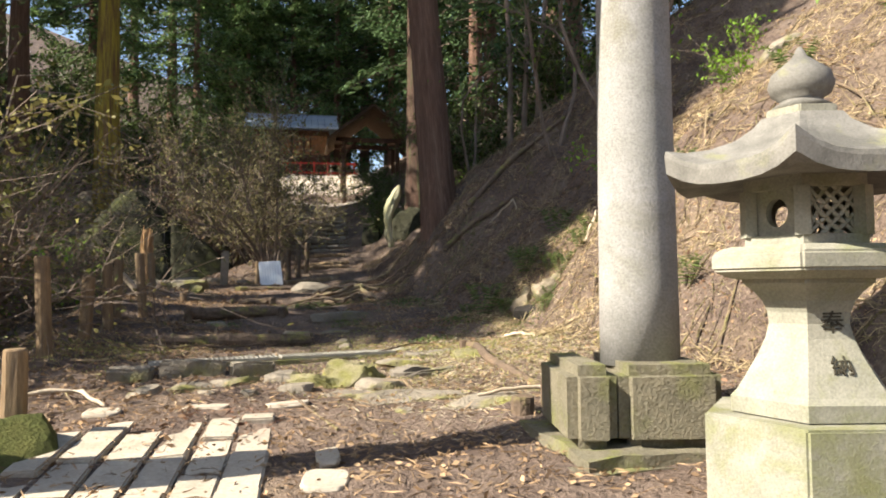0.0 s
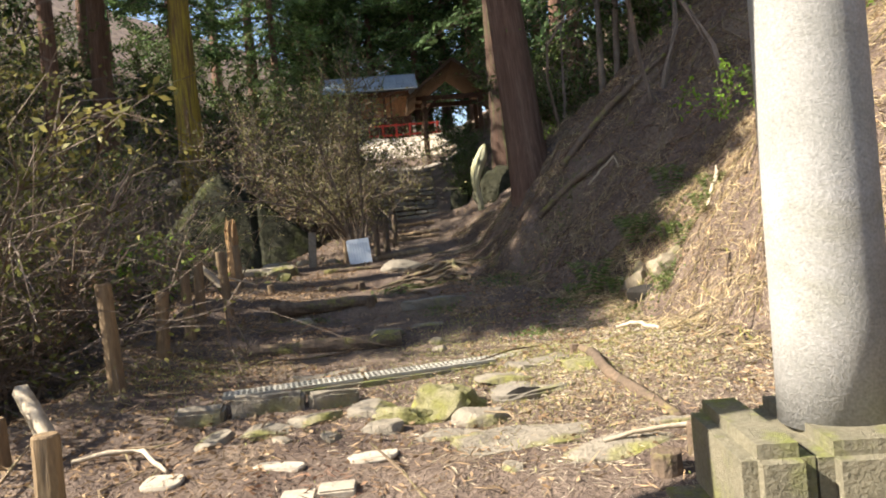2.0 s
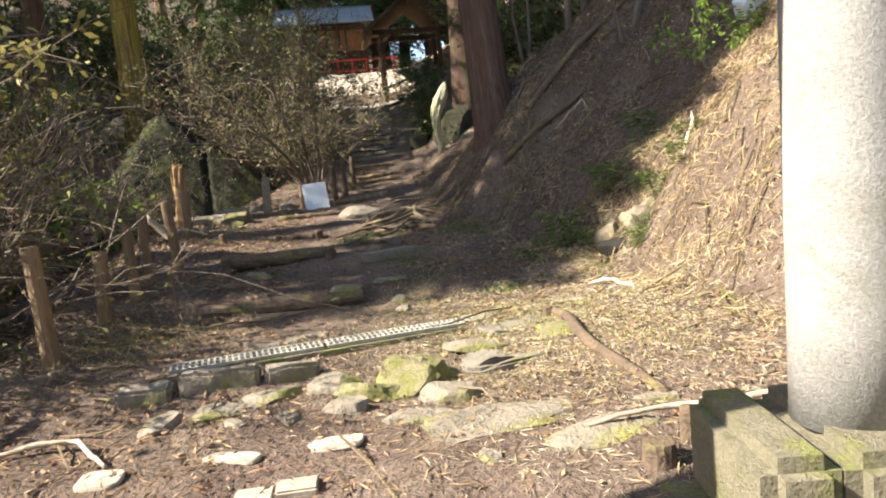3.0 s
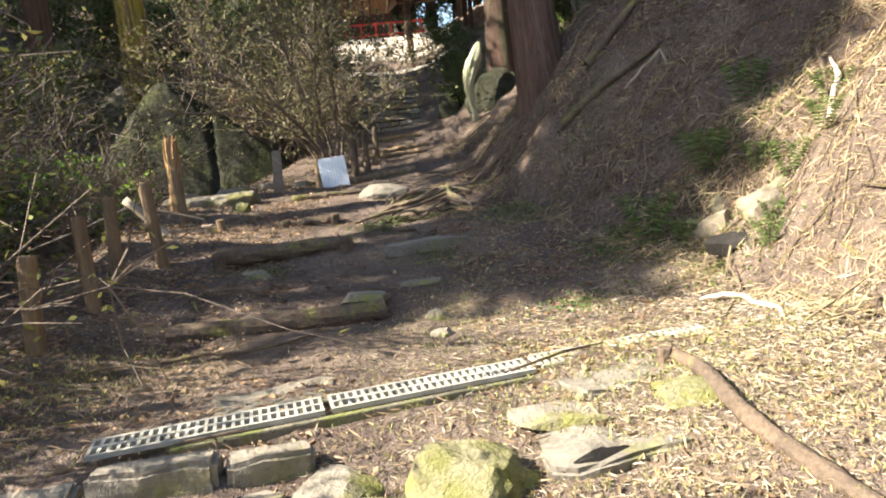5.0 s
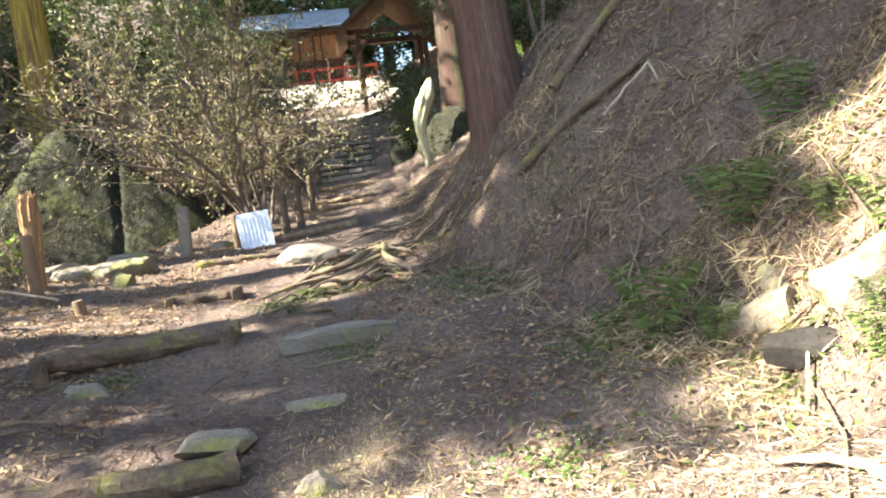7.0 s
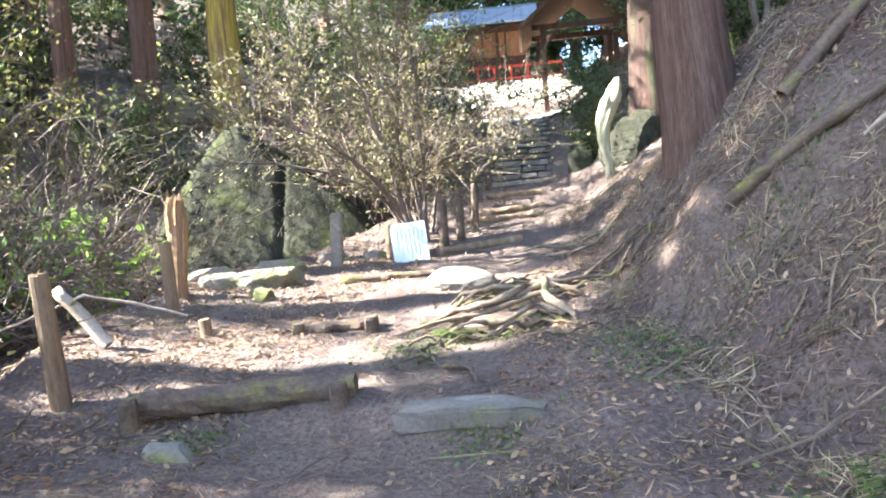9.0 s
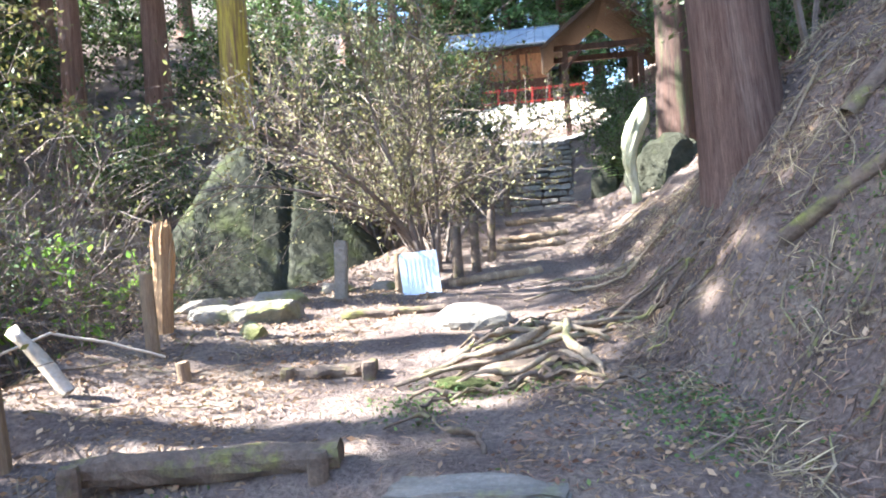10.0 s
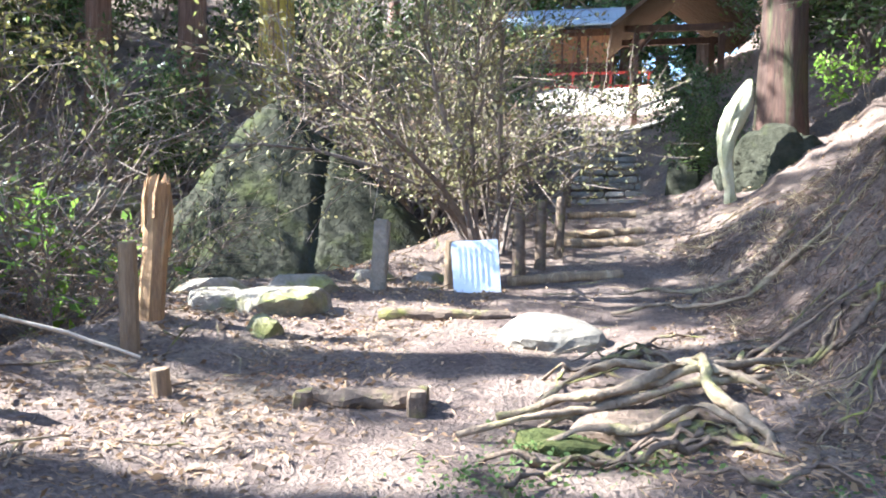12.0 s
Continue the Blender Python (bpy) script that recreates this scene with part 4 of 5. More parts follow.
far_spots = [
    # beyond the shed and to its sides
    (0, -13, 40), (0, -9.5, 43), (2, -6, 41), (0, -2.5, 42), (2, 1, 40), (0, 4, 36), (2, -11.5, 37), (1, -9.6, 37), (2, -15, 37.5), (0, -19, 29), (1, -8.2, 36.8), (1, -10.4, 36.0), (1, -15.5, 30), (2, -4, 46), (0, -15, 47), (2, -20, 39), (0, 3, 47), (2, -8, 50), (2, 8, 44), (1, -1.5, 37.5),
    (1, -7.3, 38.5), (1, -12, 44),
]
hill_spots = [
    # forest on the far side of the dip
    (2, -17.5, 17.5), (0, -19, 20), (2, -22, 17.5), (0, -26.5, 16.5), (2, -26, 32), (0, -28, 24), (2, -30, 15), (2, -25, 40), (0, -21, 46),
]
bank_spots = [
    # on the bank
    (2, 3.3, 17.5), (0, 1.2, 28), (2, 5.5, 21), (2, 6.5, 15.5), (0, 4.2, 27), (2, 9.5, 18.5), (2, 8.5, 27), (0, 8, 33), (2, 12, 22), (2, 1.3, 33), (2, -0.8, 31.5), (2, -2.8, 35), (2, -4.6, 38.5), (0, 0.5, 36), (2, -19, 15.2), (1, -5.8, 36.5), (0, 11.5, 14), (2, 15, 17), (2, 14, 28),
]
for k, (p, x, y) in enumerate(far_spots + hill_spots + bank_spots):
    sc = 0.88 + 0.3 * ((k * 37) % 11) / 11
    copy_thing(proto[p], pose(x, y, ground(x, y) - 0.2, 0, 0, (k * 77) % 360) @ Matrix.Diagonal((sc, sc, sc, 1)))

# unseen trees left of the view, added only to shade the path and bank
cedar(-12.7, 4.7, 14.5, 0.22, 4.5, 2.2, 130, 31, "unseen slim cedar added to shade the path", size=0.3)
cedar(-13.0, 8.4, 26, 0.28, 9.3, 3.2, 170, 32, "unseen tall cedar with a high crown, added for shade", size=0.32, per=110)
cedar(-14.2, 6.1, 24, 0.26, 9.2, 3.2, 210, 33, "unseen tall cedar with a high crown, added for shade", size=0.32, per=110)
cedar(-12.0, 11.0, 25, 0.28, 9.5, 3.0, 90, 34, "unseen tall cedar with a high crown, added for shade", size=0.32, per=110)
cedar(-16.5, 10.4, 28, 0.28, 12.0, 3.4, 130, 35, "unseen tall cedar with a high crown, added for shade", size=0.32, per=110)
cedar(-17.0, 4.5, 25, 0.26, 13.8, 2.8, 150, 37, "unseen tall cedar with a high crown, added for shade", size=0.32, per=100)
cedar(-13.7, 5.0, 22, 0.24, 9.2, 2.2, 95, 36, "unseen tall cedar with a high crown, added for shade", size=0.32, per=110)


def shrub(seed, h, spread, stems, leaf, nleaf, size, name, label, twigs=150, upright=0.9, category="bush"):
    """Several stems that fork into fine twigs, with sparse leaves along them."""
    rg = np.random.default_rng(seed)
    t = thing(name, label, category)
    ends = []
    for s in range(stems):
        bm = bmesh.new()
        a = rg.random() * 2 * math.pi
        p = np.array([0.12 * math.cos(a), 0.12 * math.sin(a), -0.1])
        d = np.array([math.cos(a) * spread / h, math.sin(a) * spread / h, upright])
        pts = [p]
        n = 6
        for i in range(n):
            d = d + rg.normal(size=3) * 0.17
            p = p + d / np.linalg.norm(d) * h / n * rg.uniform(0.8, 1.15)
            pts.append(p)
        r = rg.uniform(0.014, 0.032) * h / 2.4
        tube(bm, pts, [r * (1 - 0.8 * i / n) for i in range(n + 1)], 5)
        part("stem", bm, M_TWIG, t)
        ends += [(pts[i], (pts[i] - pts[i - 1]), r * (1 - 0.8 * i / n)) for i in range(2, n + 1)]
    verts, faces = [], []
    cs, al = [], []
    for k in range(twigs):
        o, d, r = ends[rg.integers(len(ends))]
        d = d / np.linalg.norm(d) + rg.normal(size=3) * 0.75
        d /= np.linalg.norm(d)
        L = h * rg.uniform(0.12, 0.34)
        pts = [o, o + d * L * 0.5 + rg.normal(size=3) * 0.05 * h / 2, o + d * L + rg.normal(size=3) * 0.09 * h / 2]
        pts.append(pts[-1] + (pts[-1] - pts[-2]) * 0.7 + rg.normal(size=3) * 0.08)
        for (a, b), w in zip(zip(pts, pts[1:]), (0.006, 0.0045, 0.003)):
            u = np.cross(b - a, rg.normal(size=3))
            u = u / max(np.linalg.norm(u), 1e-6) * w
            v = np.cross(b - a, u)
            v = v / max(np.linalg.norm(v), 1e-6) * w
            i = len(verts)
            verts += [a + u, a - u * 0.5 + v, a - u * 0.5 - v, b + u * 0.7, b - u * 0.35 + v * 0.7, b - u * 0.35 - v * 0.7]
            faces += [(i, i + 1, i + 4, i + 3), (i + 1, i + 2, i + 5, i + 4), (i + 2, i, i + 3, i + 5)]
            m = max(1, nleaf // (twigs * 3))
            f = rg.random((m, 1))
            cs.append(a + (b - a) * f + rg.normal(size=(m, 3)) * 0.045)
            al.append((b - a) / np.linalg.norm(b - a) + rg.normal(size=(m, 3)) * 0.8)
    tw = raw("twig_mass", [tuple(v) for v in verts], faces, M_TWIG, t)
    tw["kind"] = "stuff"
    c, a = np.concatenate(cs), np.concatenate(al)
    leaf_mesh("foliage", c, a, RNG.uniform(0.6, 1.3, len(c)) * size, 0.45, leaf, t)["kind"] = "stuff"
    return t


def plant(proto_thing, places, first):
    for k, (x, y, sc) in enumerate(places):
        m = pose(x, y, ground(x, y) - 0.03, 0, 0, (first + k * 101) % 360) @ Matrix.Diagonal((sc, sc, sc, 1))
        if k == 0:
            proto_thing.matrix_world = m
            proto_thing.scale = (sc, sc, sc)
        else:
            copy_thing(proto_thing, pose(x, y, ground(x, y) - 0.03, 0, 0, (first + k * 101) % 360)).scale = (sc, sc, sc)


dry = shrub(21, 2.4, 1.1, 9, M_OLIVE, 1500, 0.06, "dry_bush", "tangled bush of grey twigs with few olive leaves", 260)
dry["group"] = "bushes beside the path"
plant(dry, [(-4.5, 5.9, 0.95), (-5.9, 6.9, 1.15), (-6.4, 12.9, 0.6), (-5.0, 4.7, 0.9), (-6.6, 6.4, 1.1), (-7.8, 11.4, 1.1), (-6.2, 5.2, 1.2), (-7.6, 8.6, 0.85), (-9.6, 13.3, 1.2), (-6.3, 19.4, 1.1), (-6.4, 21.5, 1.1)], 5)
brown = shrub(22, 2.0, 1.2, 8, M_DRYLEAF, 900, 0.055, "bare_bush", "leafless brown bush of crossing twigs", 300)
brown["group"] = "bushes beside the path"
plant(brown, [(-6.8, 7.5, 0.9), (-4.7, 5.1, 0.8), (-6.4, 8.2, 0.8), (-6.9, 10.2, 0.9), (-5.4, 6.3, 1.0), (-8.6, 10.4, 1.3), (-4.9, 17.6, 0.9), (-8.9, 12.3, 1.0), (-5.9, 11.6, 0.5), (-6.9, 12.3, 0.55)], 40)
olive = shrub(23, 3.0, 1.5, 9, M_OLIVE, 4200, 0.075, "olive_bush", "tall bush with layered olive-yellow leaves", 260)
olive["group"] = "bushes beside the path"
plant(olive, [(-6.5, 6.5, 1.3), (-8.8, 9.4, 0.75), (-7.4, 5.6, 1.3), (-5.4, 5.9, 0.9), (-9.9, 11.2, 1.2), (-5.6, 4.9, 0.85), (-8.2, 7.0, 1.0), (-11.6, 14.0, 0.9), (-10.6, 7.8, 1.2), (-8.4, 7.9, 0.75), (-13.0, 12.0, 1.6), (-9.2, 10.6, 0.85), (-5.9, 20.3, 1.1), (-6.6, 22.6, 1.3), (-7.0, 19.6, 1.3), (-13.0, 11.4, 1.8)], 70)
green = shrub(24, 1.8, 1.0, 8, M_EVERGREEN, 4200, 0.085, "evergreen_bush", "dark evergreen bush with glossy leaves", 200)
green["group"] = "bushes beside the path"
plant(green, [(-2.2, 22.8, 0.85), (-2.35, 24.8, 0.7), (-2.0, 20.8, 0.6)] + [(-11, 16.6, 1.2), (-13.2, 14.2, 1.6), (-14.5, 18.6, 1.6), (-16, 15.5, 1.8), (-13.4, 23, 1.7), (-17, 21.5, 1.8), (-11, 22.4, 1.5), (-15, 26.5, 1.8), (-18.5, 25, 2.0), (-18.5, 17.5, 2.0), (-15.5, 12.0, 1.8), (-20, 21, 2.2), (-13, 9, 1.7), (-16.5, 8, 2)] + [(-6.6, 8.4, 0.8), (-7.4, 9.8, 0.9), (-7.0, 7.4, 0.9), (-8.2, 11.8, 1.0), (-6.0, 6.0, 0.8), (-5.4, 5.0, 0.7), (-8.5, 8.6, 1.1), (-7.6, 6.2, 1.1), (-6.6, 24.2, 1.4), (-9.2, 13.6, 0.7), (-10.4, 17.6, 0.8), (-7.2, 22.0, 1.3), (0.9, 16.2, 1.1), (2.6, 14.6, 1.2), (1.8, 18.0, 1.5), (4.2, 13.2, 1.2), (0.8, 22.0, 1.6), (-0.6, 25, 1.3), (5.4, 11.5, 1.0), (7.6, 11.0, 1.1), (-9.0, 30, 1.5), (-11.5, 26, 1.6), (3.3, 20.5, 1.7)], 15)
main = shrub(25, 3.1, 1.25, 12, M_OLIVEPALE, 9000, 0.06, "large_bush", "large many-stemmed bush with thin olive-brown leaves", 520)
plant(main, [(-3.85, 15.7, 1.15)], 30)
main2 = shrub(26, 2.6, 1.4, 10, M_DRYLEAF, 1600, 0.05, "large_bush", "large bare bush of pale crossing twigs", 420)
plant(main2, [(-6.0, 18.5, 1.4)], 30)
sprig = shrub(27, 1.1, 0.5, 5, M_BRIGHT, 700, 0.1, "green_sapling", "sapling with bright yellow-green leaves", 60)
plant(sprig, [(-6.9, 11.9, 1.3), (2.3, 8.9, 0.7), (3.6, 8.0, 0.7), (0.4, 19.5, 0.8), (4.6, 7.0, 0.9)], 30)
small = shrub(28, 4.2, 0.7, 2, M_BRIGHT, 160, 0.1, "thin_sapling", "thin bare sapling with a few bright leaves", 40)
plant(small, [(1.75, 11.2, 1.0), (2.6, 10.2, 1.1), (0.55, 13.8, 0.75)], 80)


# ---- fallen wood and roots on the bank ----
def branch(name, pts, radii, label, category="branch", material=None, sides=8, rough=0.012):
    bm = bmesh.new()
    P = [Vector((x, y, ground(x, y) + dz)) for x, y, dz in pts]
    Q, R = [], []
    for i in range(len(P) - 1):
        for k in range(6):
            f = k / 6
            Q.append(P[i].lerp(P[i + 1], f) + rough * 2 * Vector((noise.noise(Vector((i + f, 1, len(pts)))), noise.noise(Vector((i + f, 7, 2))), noise.noise(Vector((i + f, 3, 9))))))
            R.append(radii[i] + (radii[i + 1] - radii[i]) * f)
    Q.append(P[-1])
    R.append(radii[-1])
    tube(bm, Q, R, sides)
    for v in bm.verts:
        v.co += rough * Vector((noise.noise(v.co * 14), noise.noise(v.co * 14 + Vector((5, 0, 0))), noise.noise(v.co * 14 + Vector((0, 7, 0)))))
    ob = part(name, bm, material or M_LOG, smooth=True)
    return tagged(ob, label, category)


branch("fallen_log", [(0.4, 11.5, 0.05), (1.2, 11.8, 0.1), (2.1, 12.0, 0.12)], [0.055, 0.05, 0.035], "dark fallen log lying up the bank", "log")
branch("fallen_log", [(0.0, 11.3, 0.02), (0.6, 11.0, 0.06), (1.1, 10.8, 0.06)], [0.055, 0.045, 0.03], "dark broken log half buried in litter", "log")
branch("dead_branch", [(0.25, 4.32, 0.05), (0.7, 4.42, 0.05), (1.2, 4.45, 0.06)], [0.012, 0.016, 0.018], "thin pale stick lying on the ground", material=M_BRANCH)
branch("mossy_pole", [(0.24, 6.1, 0.03), (0.36, 5.65, 0.03), (0.49, 5.2, 0.01), (0.7, 4.72, 0.0)], [0.032, 0.04, 0.04, 0.036], "pole with patches of yellow moss on the ground", "pole", M_LOG)
branch("dead_branch", [(0.62, 7.2, 0.02), (0.8, 6.98, 0.04), (0.9, 6.7, 0.02), (0.88, 6.55, 0.0)], [0.014, 0.016, 0.014, 0.008], "curved pale stick at the foot of the bank", material=M_BRANCH)
branch("dead_branch", [(0.7, 10.6, 0.2), (0.9, 10.5, 0.32), (1.05, 10.45, 0.28), (1.1, 10.4, 0.1)], [0.012, 0.014, 0.012, 0.006], "white bent dead branch on the bank", material=M_BRANCH)
branch("dead_branch", [(1.6, 7.8, 0.05), (1.75, 8.0, 0.12), (1.85, 8.4, 0.08)], [0.02, 0.018, 0.01], "curved pale branch on the bank", material=M_BRANCH)
branch("plank", [(-2.78, 4.4, 0.05), (-3.15, 4.62, 0.33)], [0.055, 0.05], "pale broken timber leaning on the ground", "timber", M_BRANCH, 4)
branch("dead_branch", [(-2.6, 4.3, 0.02), (-2.25, 4.42, 0.05), (-2.0, 4.22, 0.02)], [0.012, 0.014, 0.012], "curved pale branch beside paving stones", material=M_BRANCH)
branch("plank", [(-4.36, 10.08, 0.02), (-4.72, 9.98, 0.4)], [0.05, 0.045], "pale weathered timber leaning beside the path", "timber", M_BRANCH, 4)
branch("dead_branch", [(-2.6, 6.65, 0.03), (-2.2, 6.75, 0.04), (-1.8, 7.1, 0.03)], [0.01, 0.012, 0.009], "dark thin stick on the path", material=M_LOG)
branch("dead_branch", [(-4.3, 10.9, 0.1), (-5.0, 10.5, 0.25), (-6.0, 10.0, 0.4)], [0.012, 0.012, 0.008], "thin stick beside fence posts", material=M_BRANCH)
post(-2.12, 3.52, 1.2, 0.06, (0, 0), "dark brown wooden post beside a mossy mound")
post(-2.98, 4.25, 1.12, 0.05, (0, 4), "short orange-brown wooden stake")
post(-4.03, 10.8, 1.42, 0.05, (0, 6), "low rotten stump at the path edge")
post(0.2, 6.1, 1.02, 0.035, (0, 0), "short broken stake beside the drain", material=M_LOG)
post(0.66, 4.15, 0.95, 0.04, (0, 0), "short mossy stake by rocks", material=M_LOG)
post(0.5, 4.0, 0.87, 0.07, (0, 0), "low dark stump by the torii block", material=M_LOG)
for k in range(3):
    branch("thin_tree", [(1.35 + 0.3 * k, 14.4 + 0.2 * k, -0.1), (1.4 + 0.32 * k, 14.5, 1.5), (1.3 + 0.5 * k, 14.6, 4.5)], [0.07, 0.055, 0.04], "slender pale trunk on the shaded bank", "tree", M_TWIG)

# exposed roots that cross the path
ROOTS = [([(-2.45, 11.0, 0.02), (-2.05, 11.35, 0.09), (-1.6, 11.65, 0.1), (-1.1, 11.9, 0.06)], 0.055),
         ([(-2.3, 11.25, 0.03), (-1.9, 11.6, 0.1), (-1.45, 11.8, 0.13), (-0.9, 12.2, 0.05)], 0.05),
         ([(-2.05, 11.05, 0.02), (-1.75, 11.25, 0.06), (-1.4, 11.5, 0.12), (-1.2, 11.35, 0.05)], 0.05),
         ([(-2.1, 11.75, 0.03), (-1.7, 11.95, 0.08), (-1.2, 12.15, 0.06), (-0.6, 12.6, 0.05)], 0.04),
         ([(-1.95, 10.75, 0.02), (-1.8, 10.95, 0.05), (-1.6, 11.25, 0.06)], 0.035),
         ([(-2.15, 10.2, 0.02), (-1.9, 10.3, 0.08), (-1.65, 10.2, 0.05), (-1.5, 10.0, 0.0)], 0.04),
         ([(-1.95, 10.75, 0.01), (-2.05, 10.5, 0.05), (-1.95, 10.25, 0.06)], 0.035)]
ROOTS += [
         ([(-2.35, 11.3, 0.03), (-1.9, 11.45, 0.14), (-1.5, 11.8, 0.16), (-1.1, 11.75, 0.04)], 0.06),
         ([(-1.55, 12.0, 0.1), (-1.4, 11.75, 0.16), (-1.25, 11.5, 0.1), (-1.1, 11.35, 0.0)], 0.075),
         ([(-2.2, 11.5, 0.05), (-1.85, 11.75, 0.16), (-1.35, 12.05, 0.12)], 0.07),
         ([(-2.2, 13.6, 0.02), (-1.7, 13.75, 0.05), (-1.2, 13.7, 0.08), (-0.7, 13.4, 0.1)], 0.045),
         ([(-2.3, 14.6, 0.02), (-1.8, 14.7, 0.05), (-1.3, 14.7, 0.08)], 0.045)]
RR = random.Random(5)
for k in range(24):
    x, y = RR.uniform(-2.3, -0.9), RR.uniform(10.7, 12.4)
    a, L = RR.uniform(-0.1, 1.0), RR.uniform(0.35, 0.8)
    ROOTS.append(([(x, y, 0.0), (x + L * 0.35 * math.cos(a), y + L * 0.35 * math.sin(a), RR.uniform(0.03, 0.08)), (x + L * 0.7 * math.cos(a + 0.4), y + L * 0.7 * math.sin(a + 0.4), 0.05), (x + L * math.cos(a), y + L * math.sin(a), -0.02)], RR.uniform(0.02, 0.045)))
for pts, r in ROOTS:
    branch("tree_root", pts, [r * 0.22] + [r * 0.42] * (len(pts) - 2) + [r * 0.3], "exposed tree root running over the path edge", "root", M_ROOT if r > 0.042 else M_LOG, rough=0.03)


rock("root_mound", -1.62, 11.55, 0.6, 0.32, 0.13, "dark mound of soil held by tree roots", 81, M_LOG, turn=22, rough=0.45, lift=-0.04)
rock("root_mound", -2.0, 11.15, 0.3, 0.2, 0.1, "mossy mound of soil held by tree roots", 82, M_DARKMOSS, turn=30, rough=0.35)


# ---- ferns ----
def fern(seed, n, L):
    rg = np.random.default_rng(seed)
    t = thing("fern", "green fern with arching fronds on the bank", "fern", group="ferns on the bank")
    for k in range(n):
        a = 2 * math.pi * k / n + rg.uniform(-0.3, 0.3)
        out = np.array([math.cos(a), math.sin(a), 0])
        pts = [out * L * 0.6 * f + np.array([0, 0, L * (2.1 * f - 1.15 * f * f)]) for f in np.linspace(0, 1, 18)]
        cs, al, sz = [], [], []
        side = np.array([-out[1], out[0], 0.0])
        for i in range(2, 18):
            w = L * 0.3 * math.sin(math.pi * min(1, i / 17 * 0.8 + 0.18))
            for s in (-1, 1):
                cs.append(pts[i] + side * s * w * 0.5 - np.array([0, 0, 0.1 * w]))
                al.append(side * s + out * 0.35 - np.array([0, 0, 0.2]))
                sz.append(w)
        leaf_mesh("frond", cs, al, np.array(sz), 0.15, M_FERN, t)
    return t


f1 = fern(3, 7, 0.5)
plant(f1, [(0.5, 8.32, 0.95), (1.0, 8.5, 0.8), (1.25, 8.1, 0.5), (1.5, 7.6, 0.5), (1.15, 7.55, 0.35), (0.3, 8.6, 0.45), (0.95, 8.9, 0.55), (1.32, 7.72, 0.6), (1.08, 7.4, 0.45), (1.7, 8.0, 0.6), (0.72, 8.1, 0.5), (2.3, 6.6, 0.6), (3.3, 6.4, 0.9), (1.95, 5.5, 0.6), (4.2, 6.2, 1.2), (1.5, 9.2, 0.9), (2.6, 9.0, 1.0), (-2.05, 21.6, 1.4), (-2.2, 22.9, 1.5), (-2.0, 20.3, 1.2)], 0)


# ---- litter, sticks and grass ----
def normal_at(x, y):
    e = 0.08
    n = np.array([ground(x - e, y) - ground(x + e, y), ground(x, y - e) - ground(x, y + e), 2 * e])
    return n / np.linalg.norm(n)


def on_path(x, y):
    return abs(x - lerp(CENTRE, y)) < 0.75 and y > 6.3


def scatter(n, x0, x1, y0, y1, keep=None):
    out = []
    while len(out) < n:
        x, y = RNG.uniform(x0, x1), RNG.uniform(y0, y1)
        if keep is None or RNG.random() < keep(x, y):
            out.append((x, y))
    return out


def lay(name, places, size, ratio, material, lift, tilt, label, category):
    cs = [(x, y, ground(x, y) + lift * RNG.random()) for x, y in places]
    al = []
    for x, y in places:
        nrm = normal_at(x, y)
        d = np.cross(nrm, RNG.normal(size=3))
        al.append(d / np.linalg.norm(d) + nrm * RNG.normal() * tilt)
    ob = leaf_mesh(name, cs, al, RNG.uniform(0.5, 1.4, len(cs)) * size, ratio, material, None)
    return tagged(ob, label, category, kind="stuff")


def litter_keep(x, y):
    k = 0.35 + 0.65 * (noise.noise(Vector((x * 0.8, y * 0.8, 3))) > -0.1)
    return k * (0.12 if on_path(x, y) else 1.0)


lay("leaf_litter", scatter(26000, -5.5, 4.5, 2.6, 15, litter_keep), 0.038, 0.5, M_DRYLEAF, 0.02, 0.25, "dry brown leaves scattered over the soil", "leaf litter")
lay("leaf_litter", scatter(14000, -9, 7, 8, 22, litter_keep), 0.05, 0.5, M_DRYLEAF, 0.03, 0.3, "dry brown leaves scattered over the slopes", "leaf litter")


def bank_keep(x, y):
    d = x - lerp(TOE, y)
    return 0.0 if d < -0.3 else (0.25 + 0.75 * (noise.noise(Vector((x * 1.3, y * 1.3, 8))) > -0.15))


lay("dry_debris", scatter(40000, -2, 4.5, 8.0, 16.5, bank_keep), 0.12, 0.06, M_DEBRIS, 0.06, 0.5, "brown needles and bark shreds over the shaded bank", "needles")
lay("dry_grass", scatter(24000, 0, 5.5, 3.5, 9.2, bank_keep), 0.13, 0.045, M_STRAW, 0.06, 0.5, "dry straw and needles hanging on the bank", "dry grass")
lay("straw_clumps", scatter(9000, -2, 4.5, 8.0, 16.5, lambda x, y: bank_keep(x, y) * (noise.noise(Vector((x * 2.4, y * 2.4, 1))) > 0.05)), 0.17, 0.035, M_STRAW, 0.08, 0.7, "pale straw and dead fern stalks over the bank", "dry grass")
IVY = [(-0.6, 10.7, 0.3), (-0.3, 10.2, 0.25), (-2.0, 11.05, 0.2), (-1.6, 11.1, 0.2), (0.3, 8.5, 0.3), (0.9, 7.7, 0.3), (-0.1, 7.5, 0.25), (-2.9, 9.15, 0.2), (-1.3, 9.42, 0.2), (0.4, 11.0, 0.3), (1.3, 8.6, 0.4), (-2.1, 10.6, 0.25)]
lay("ground_ivy", scatter(5000, -3.4, 2.2, 7.0, 12, lambda x, y: sum(math.exp(-((x - a) ** 2 + (y - b) ** 2) / (r * r)) for a, b, r in IVY)), 0.028, 0.6, M_FERN, 0.04, 0.5, "low green creeping plants on the soil", "ground cover")
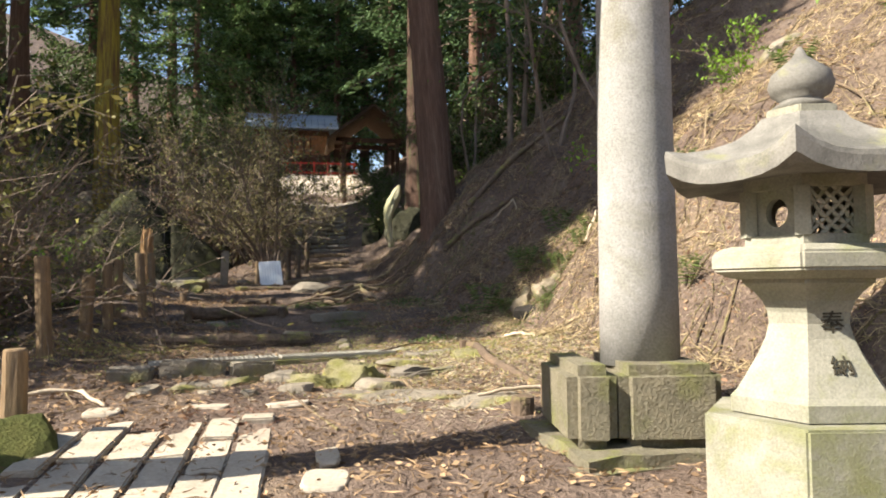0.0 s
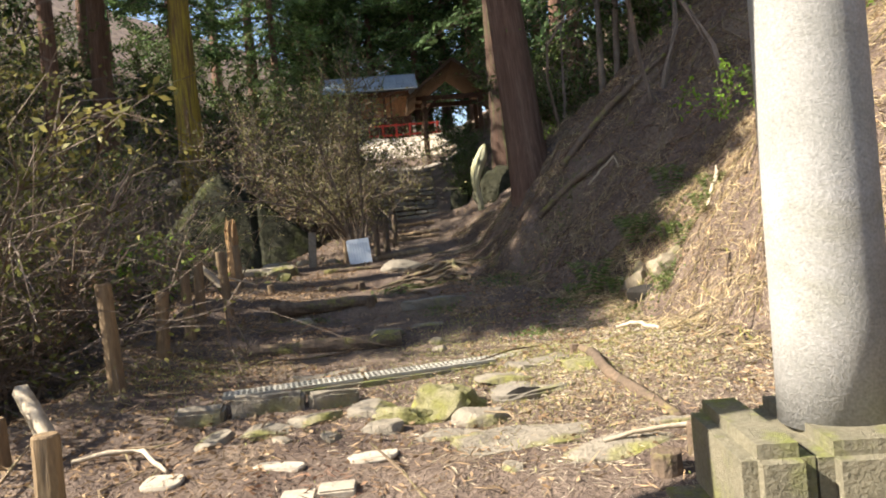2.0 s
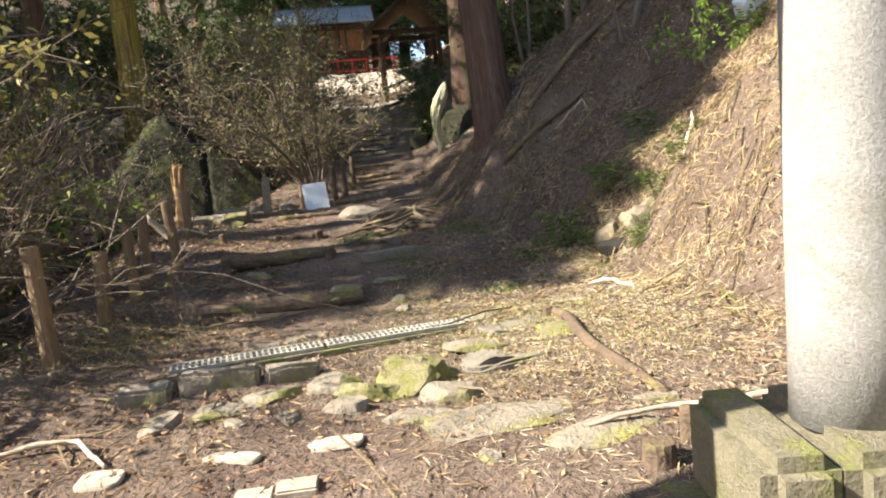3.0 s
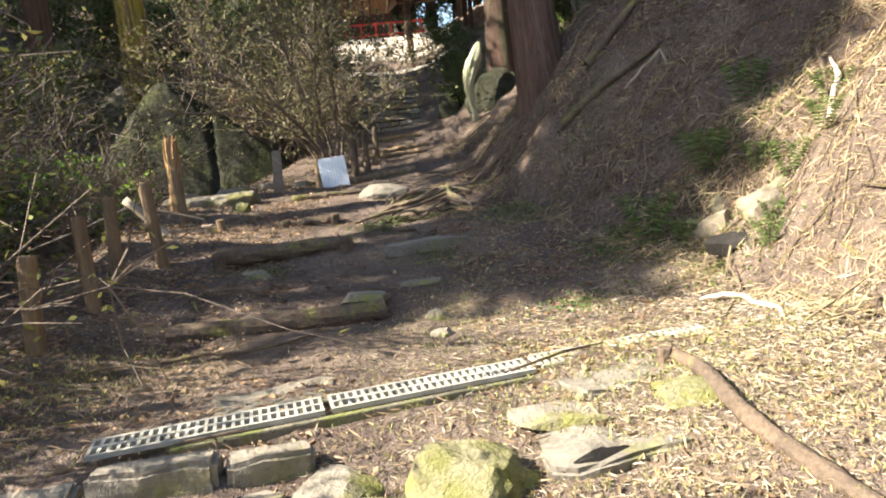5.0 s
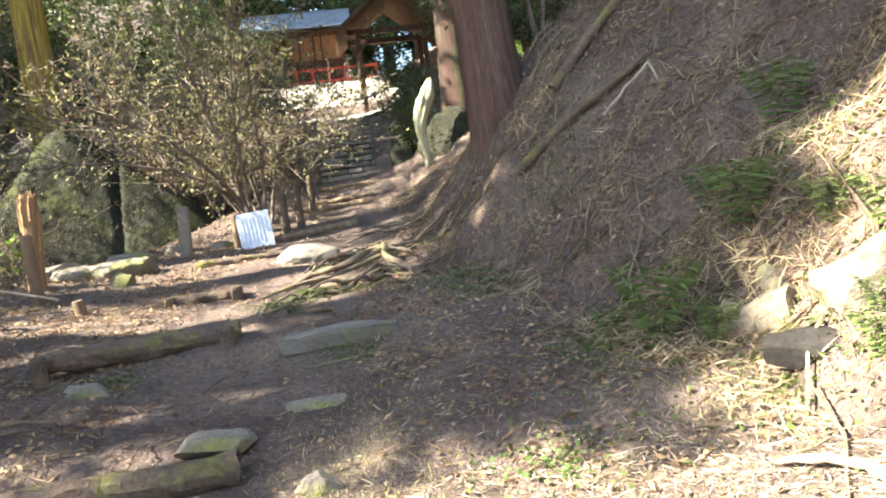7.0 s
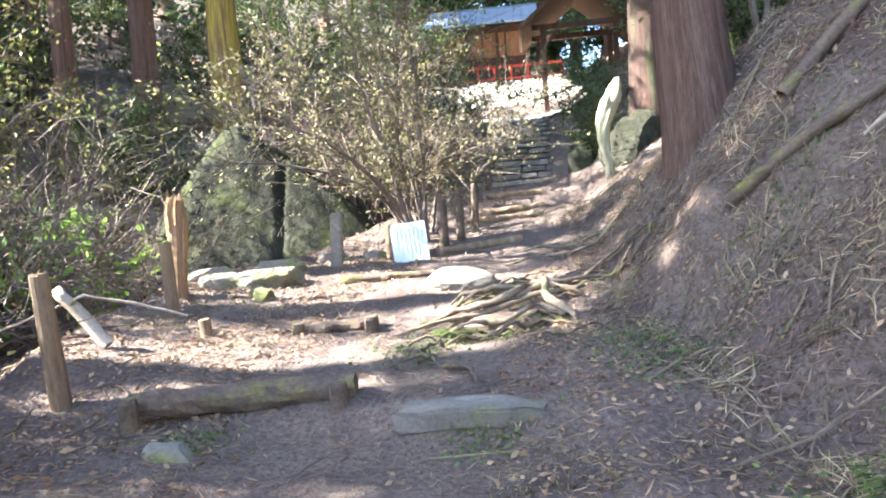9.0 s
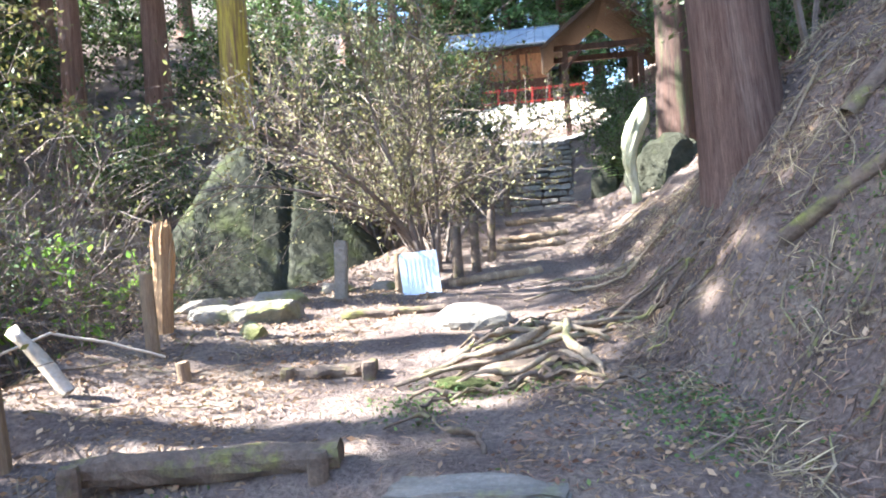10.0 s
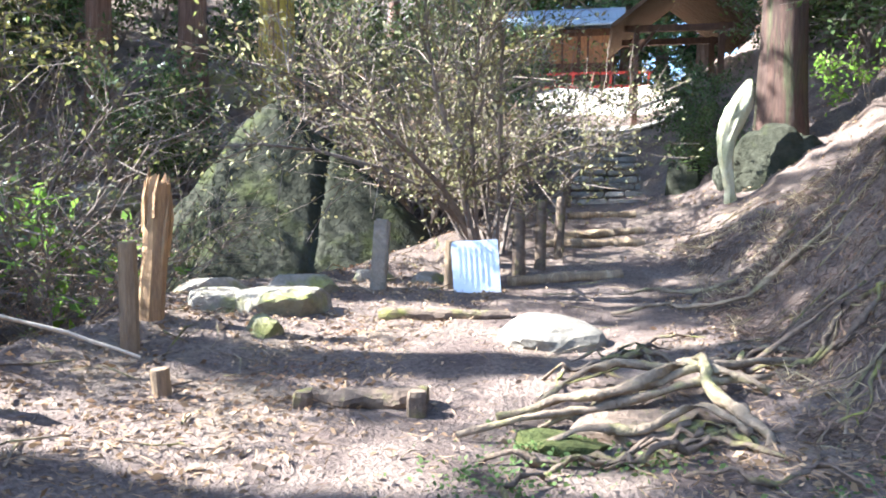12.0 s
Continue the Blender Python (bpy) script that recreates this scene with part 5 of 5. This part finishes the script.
lay("dry_needles", scatter(24000, -4, 4, 2.7, 13, lambda x, y: 0.3 if on_path(x, y) else 1.0), 0.085, 0.07, M_DRYLEAF, 0.03, 0.25, "brown cedar needles on the ground", "needles")

lay("pale_straw", scatter(21000, -1.6, 3.0, 3.6, 8.2, lambda x, y: math.exp(-((x - 0.6) / 1.2) ** 2 - ((y - 5.9) / 1.5) ** 2)), 0.05, 0.08, M_PALESTRAW, 0.015, 0.2, "pale dead grass lying on the sunlit ground", "dry grass")


def grass_keep(x, y):
    a = math.exp(-((x - 0.2) / 1.0) ** 2 - ((y - 5.9) / 0.9) ** 2)
    b = 0.5 * math.exp(-((x + 0.9) / 0.35) ** 2 - ((y - 7.7) / 1.2) ** 2) + 0.9 * math.exp(-((x + 3.0) / 0.5) ** 2 - ((y - 6.2) / 0.7) ** 2)
    c = 0.6 * math.exp(-((x - 0.6) / 0.5) ** 2 - ((y - 8.2) / 0.6) ** 2) + (0.35 if x > lerp(TOE, y) and y < 9 and noise.noise(Vector((x * 1.1, y * 1.1, 5))) > 0.15 else 0)
    return min(1, a + b + c)


g = scatter(16000, -4, 4.5, 3.5, 10, grass_keep)
gob = leaf_mesh("short_grass", [(x, y, ground(x, y) + 0.02) for x, y in g], [normal_at(x, y) + RNG.normal(size=3) * 0.6 for x, y in g], RNG.uniform(0.012, 0.035, len(g)), 0.2, M_GRASS, None)
tagged(gob, "short yellow-green grass and moss on the ground", "grass", kind="stuff")

# loose sticks and roots on the bank and beside the path
def sticks(count, material, label, long_every):
    bm = bmesh.new()
    for k, (x, y) in enumerate(scatter(count, -6.5, 5, 3.5, 17, lambda x, y: 1.0 if x > lerp(TOE, y) - 0.3 else (0.25 if x < lerp(CENTRE, y) - 1.2 else 0.03))):
        a = RNG.uniform(0, math.pi)
        L = RNG.uniform(0.1, 0.5) if k % long_every else RNG.uniform(0.5, 0.95)
        r = RNG.uniform(0.003, 0.009) if k % long_every else RNG.uniform(0.005, 0.011)
        dx, dy = math.cos(a) * L / 2, math.sin(a) * L / 2
        j = RNG.uniform(-0.1, 0.1, 2) * L * 2
        lift = RNG.uniform(0, 0.16, 2) * L
        tube(bm, [(x - dx, y - dy, ground(x - dx, y - dy) + r), (x + j[0], y + j[1], ground(x + j[0], y + j[1]) + lift[0] + r), (x + dx, y + dy, ground(x + dx, y + dy) + lift[1] + r)], [r, r, r * 0.5], 4)
    tagged(part("loose_sticks", bm, material), label, "sticks", kind="stuff")


sticks(1300, M_LOG, "thin dark sticks and bark shreds over the bank", 12)
sticks(1300, M_ROOT, "thin pale sticks and bare roots over the bank", 14)
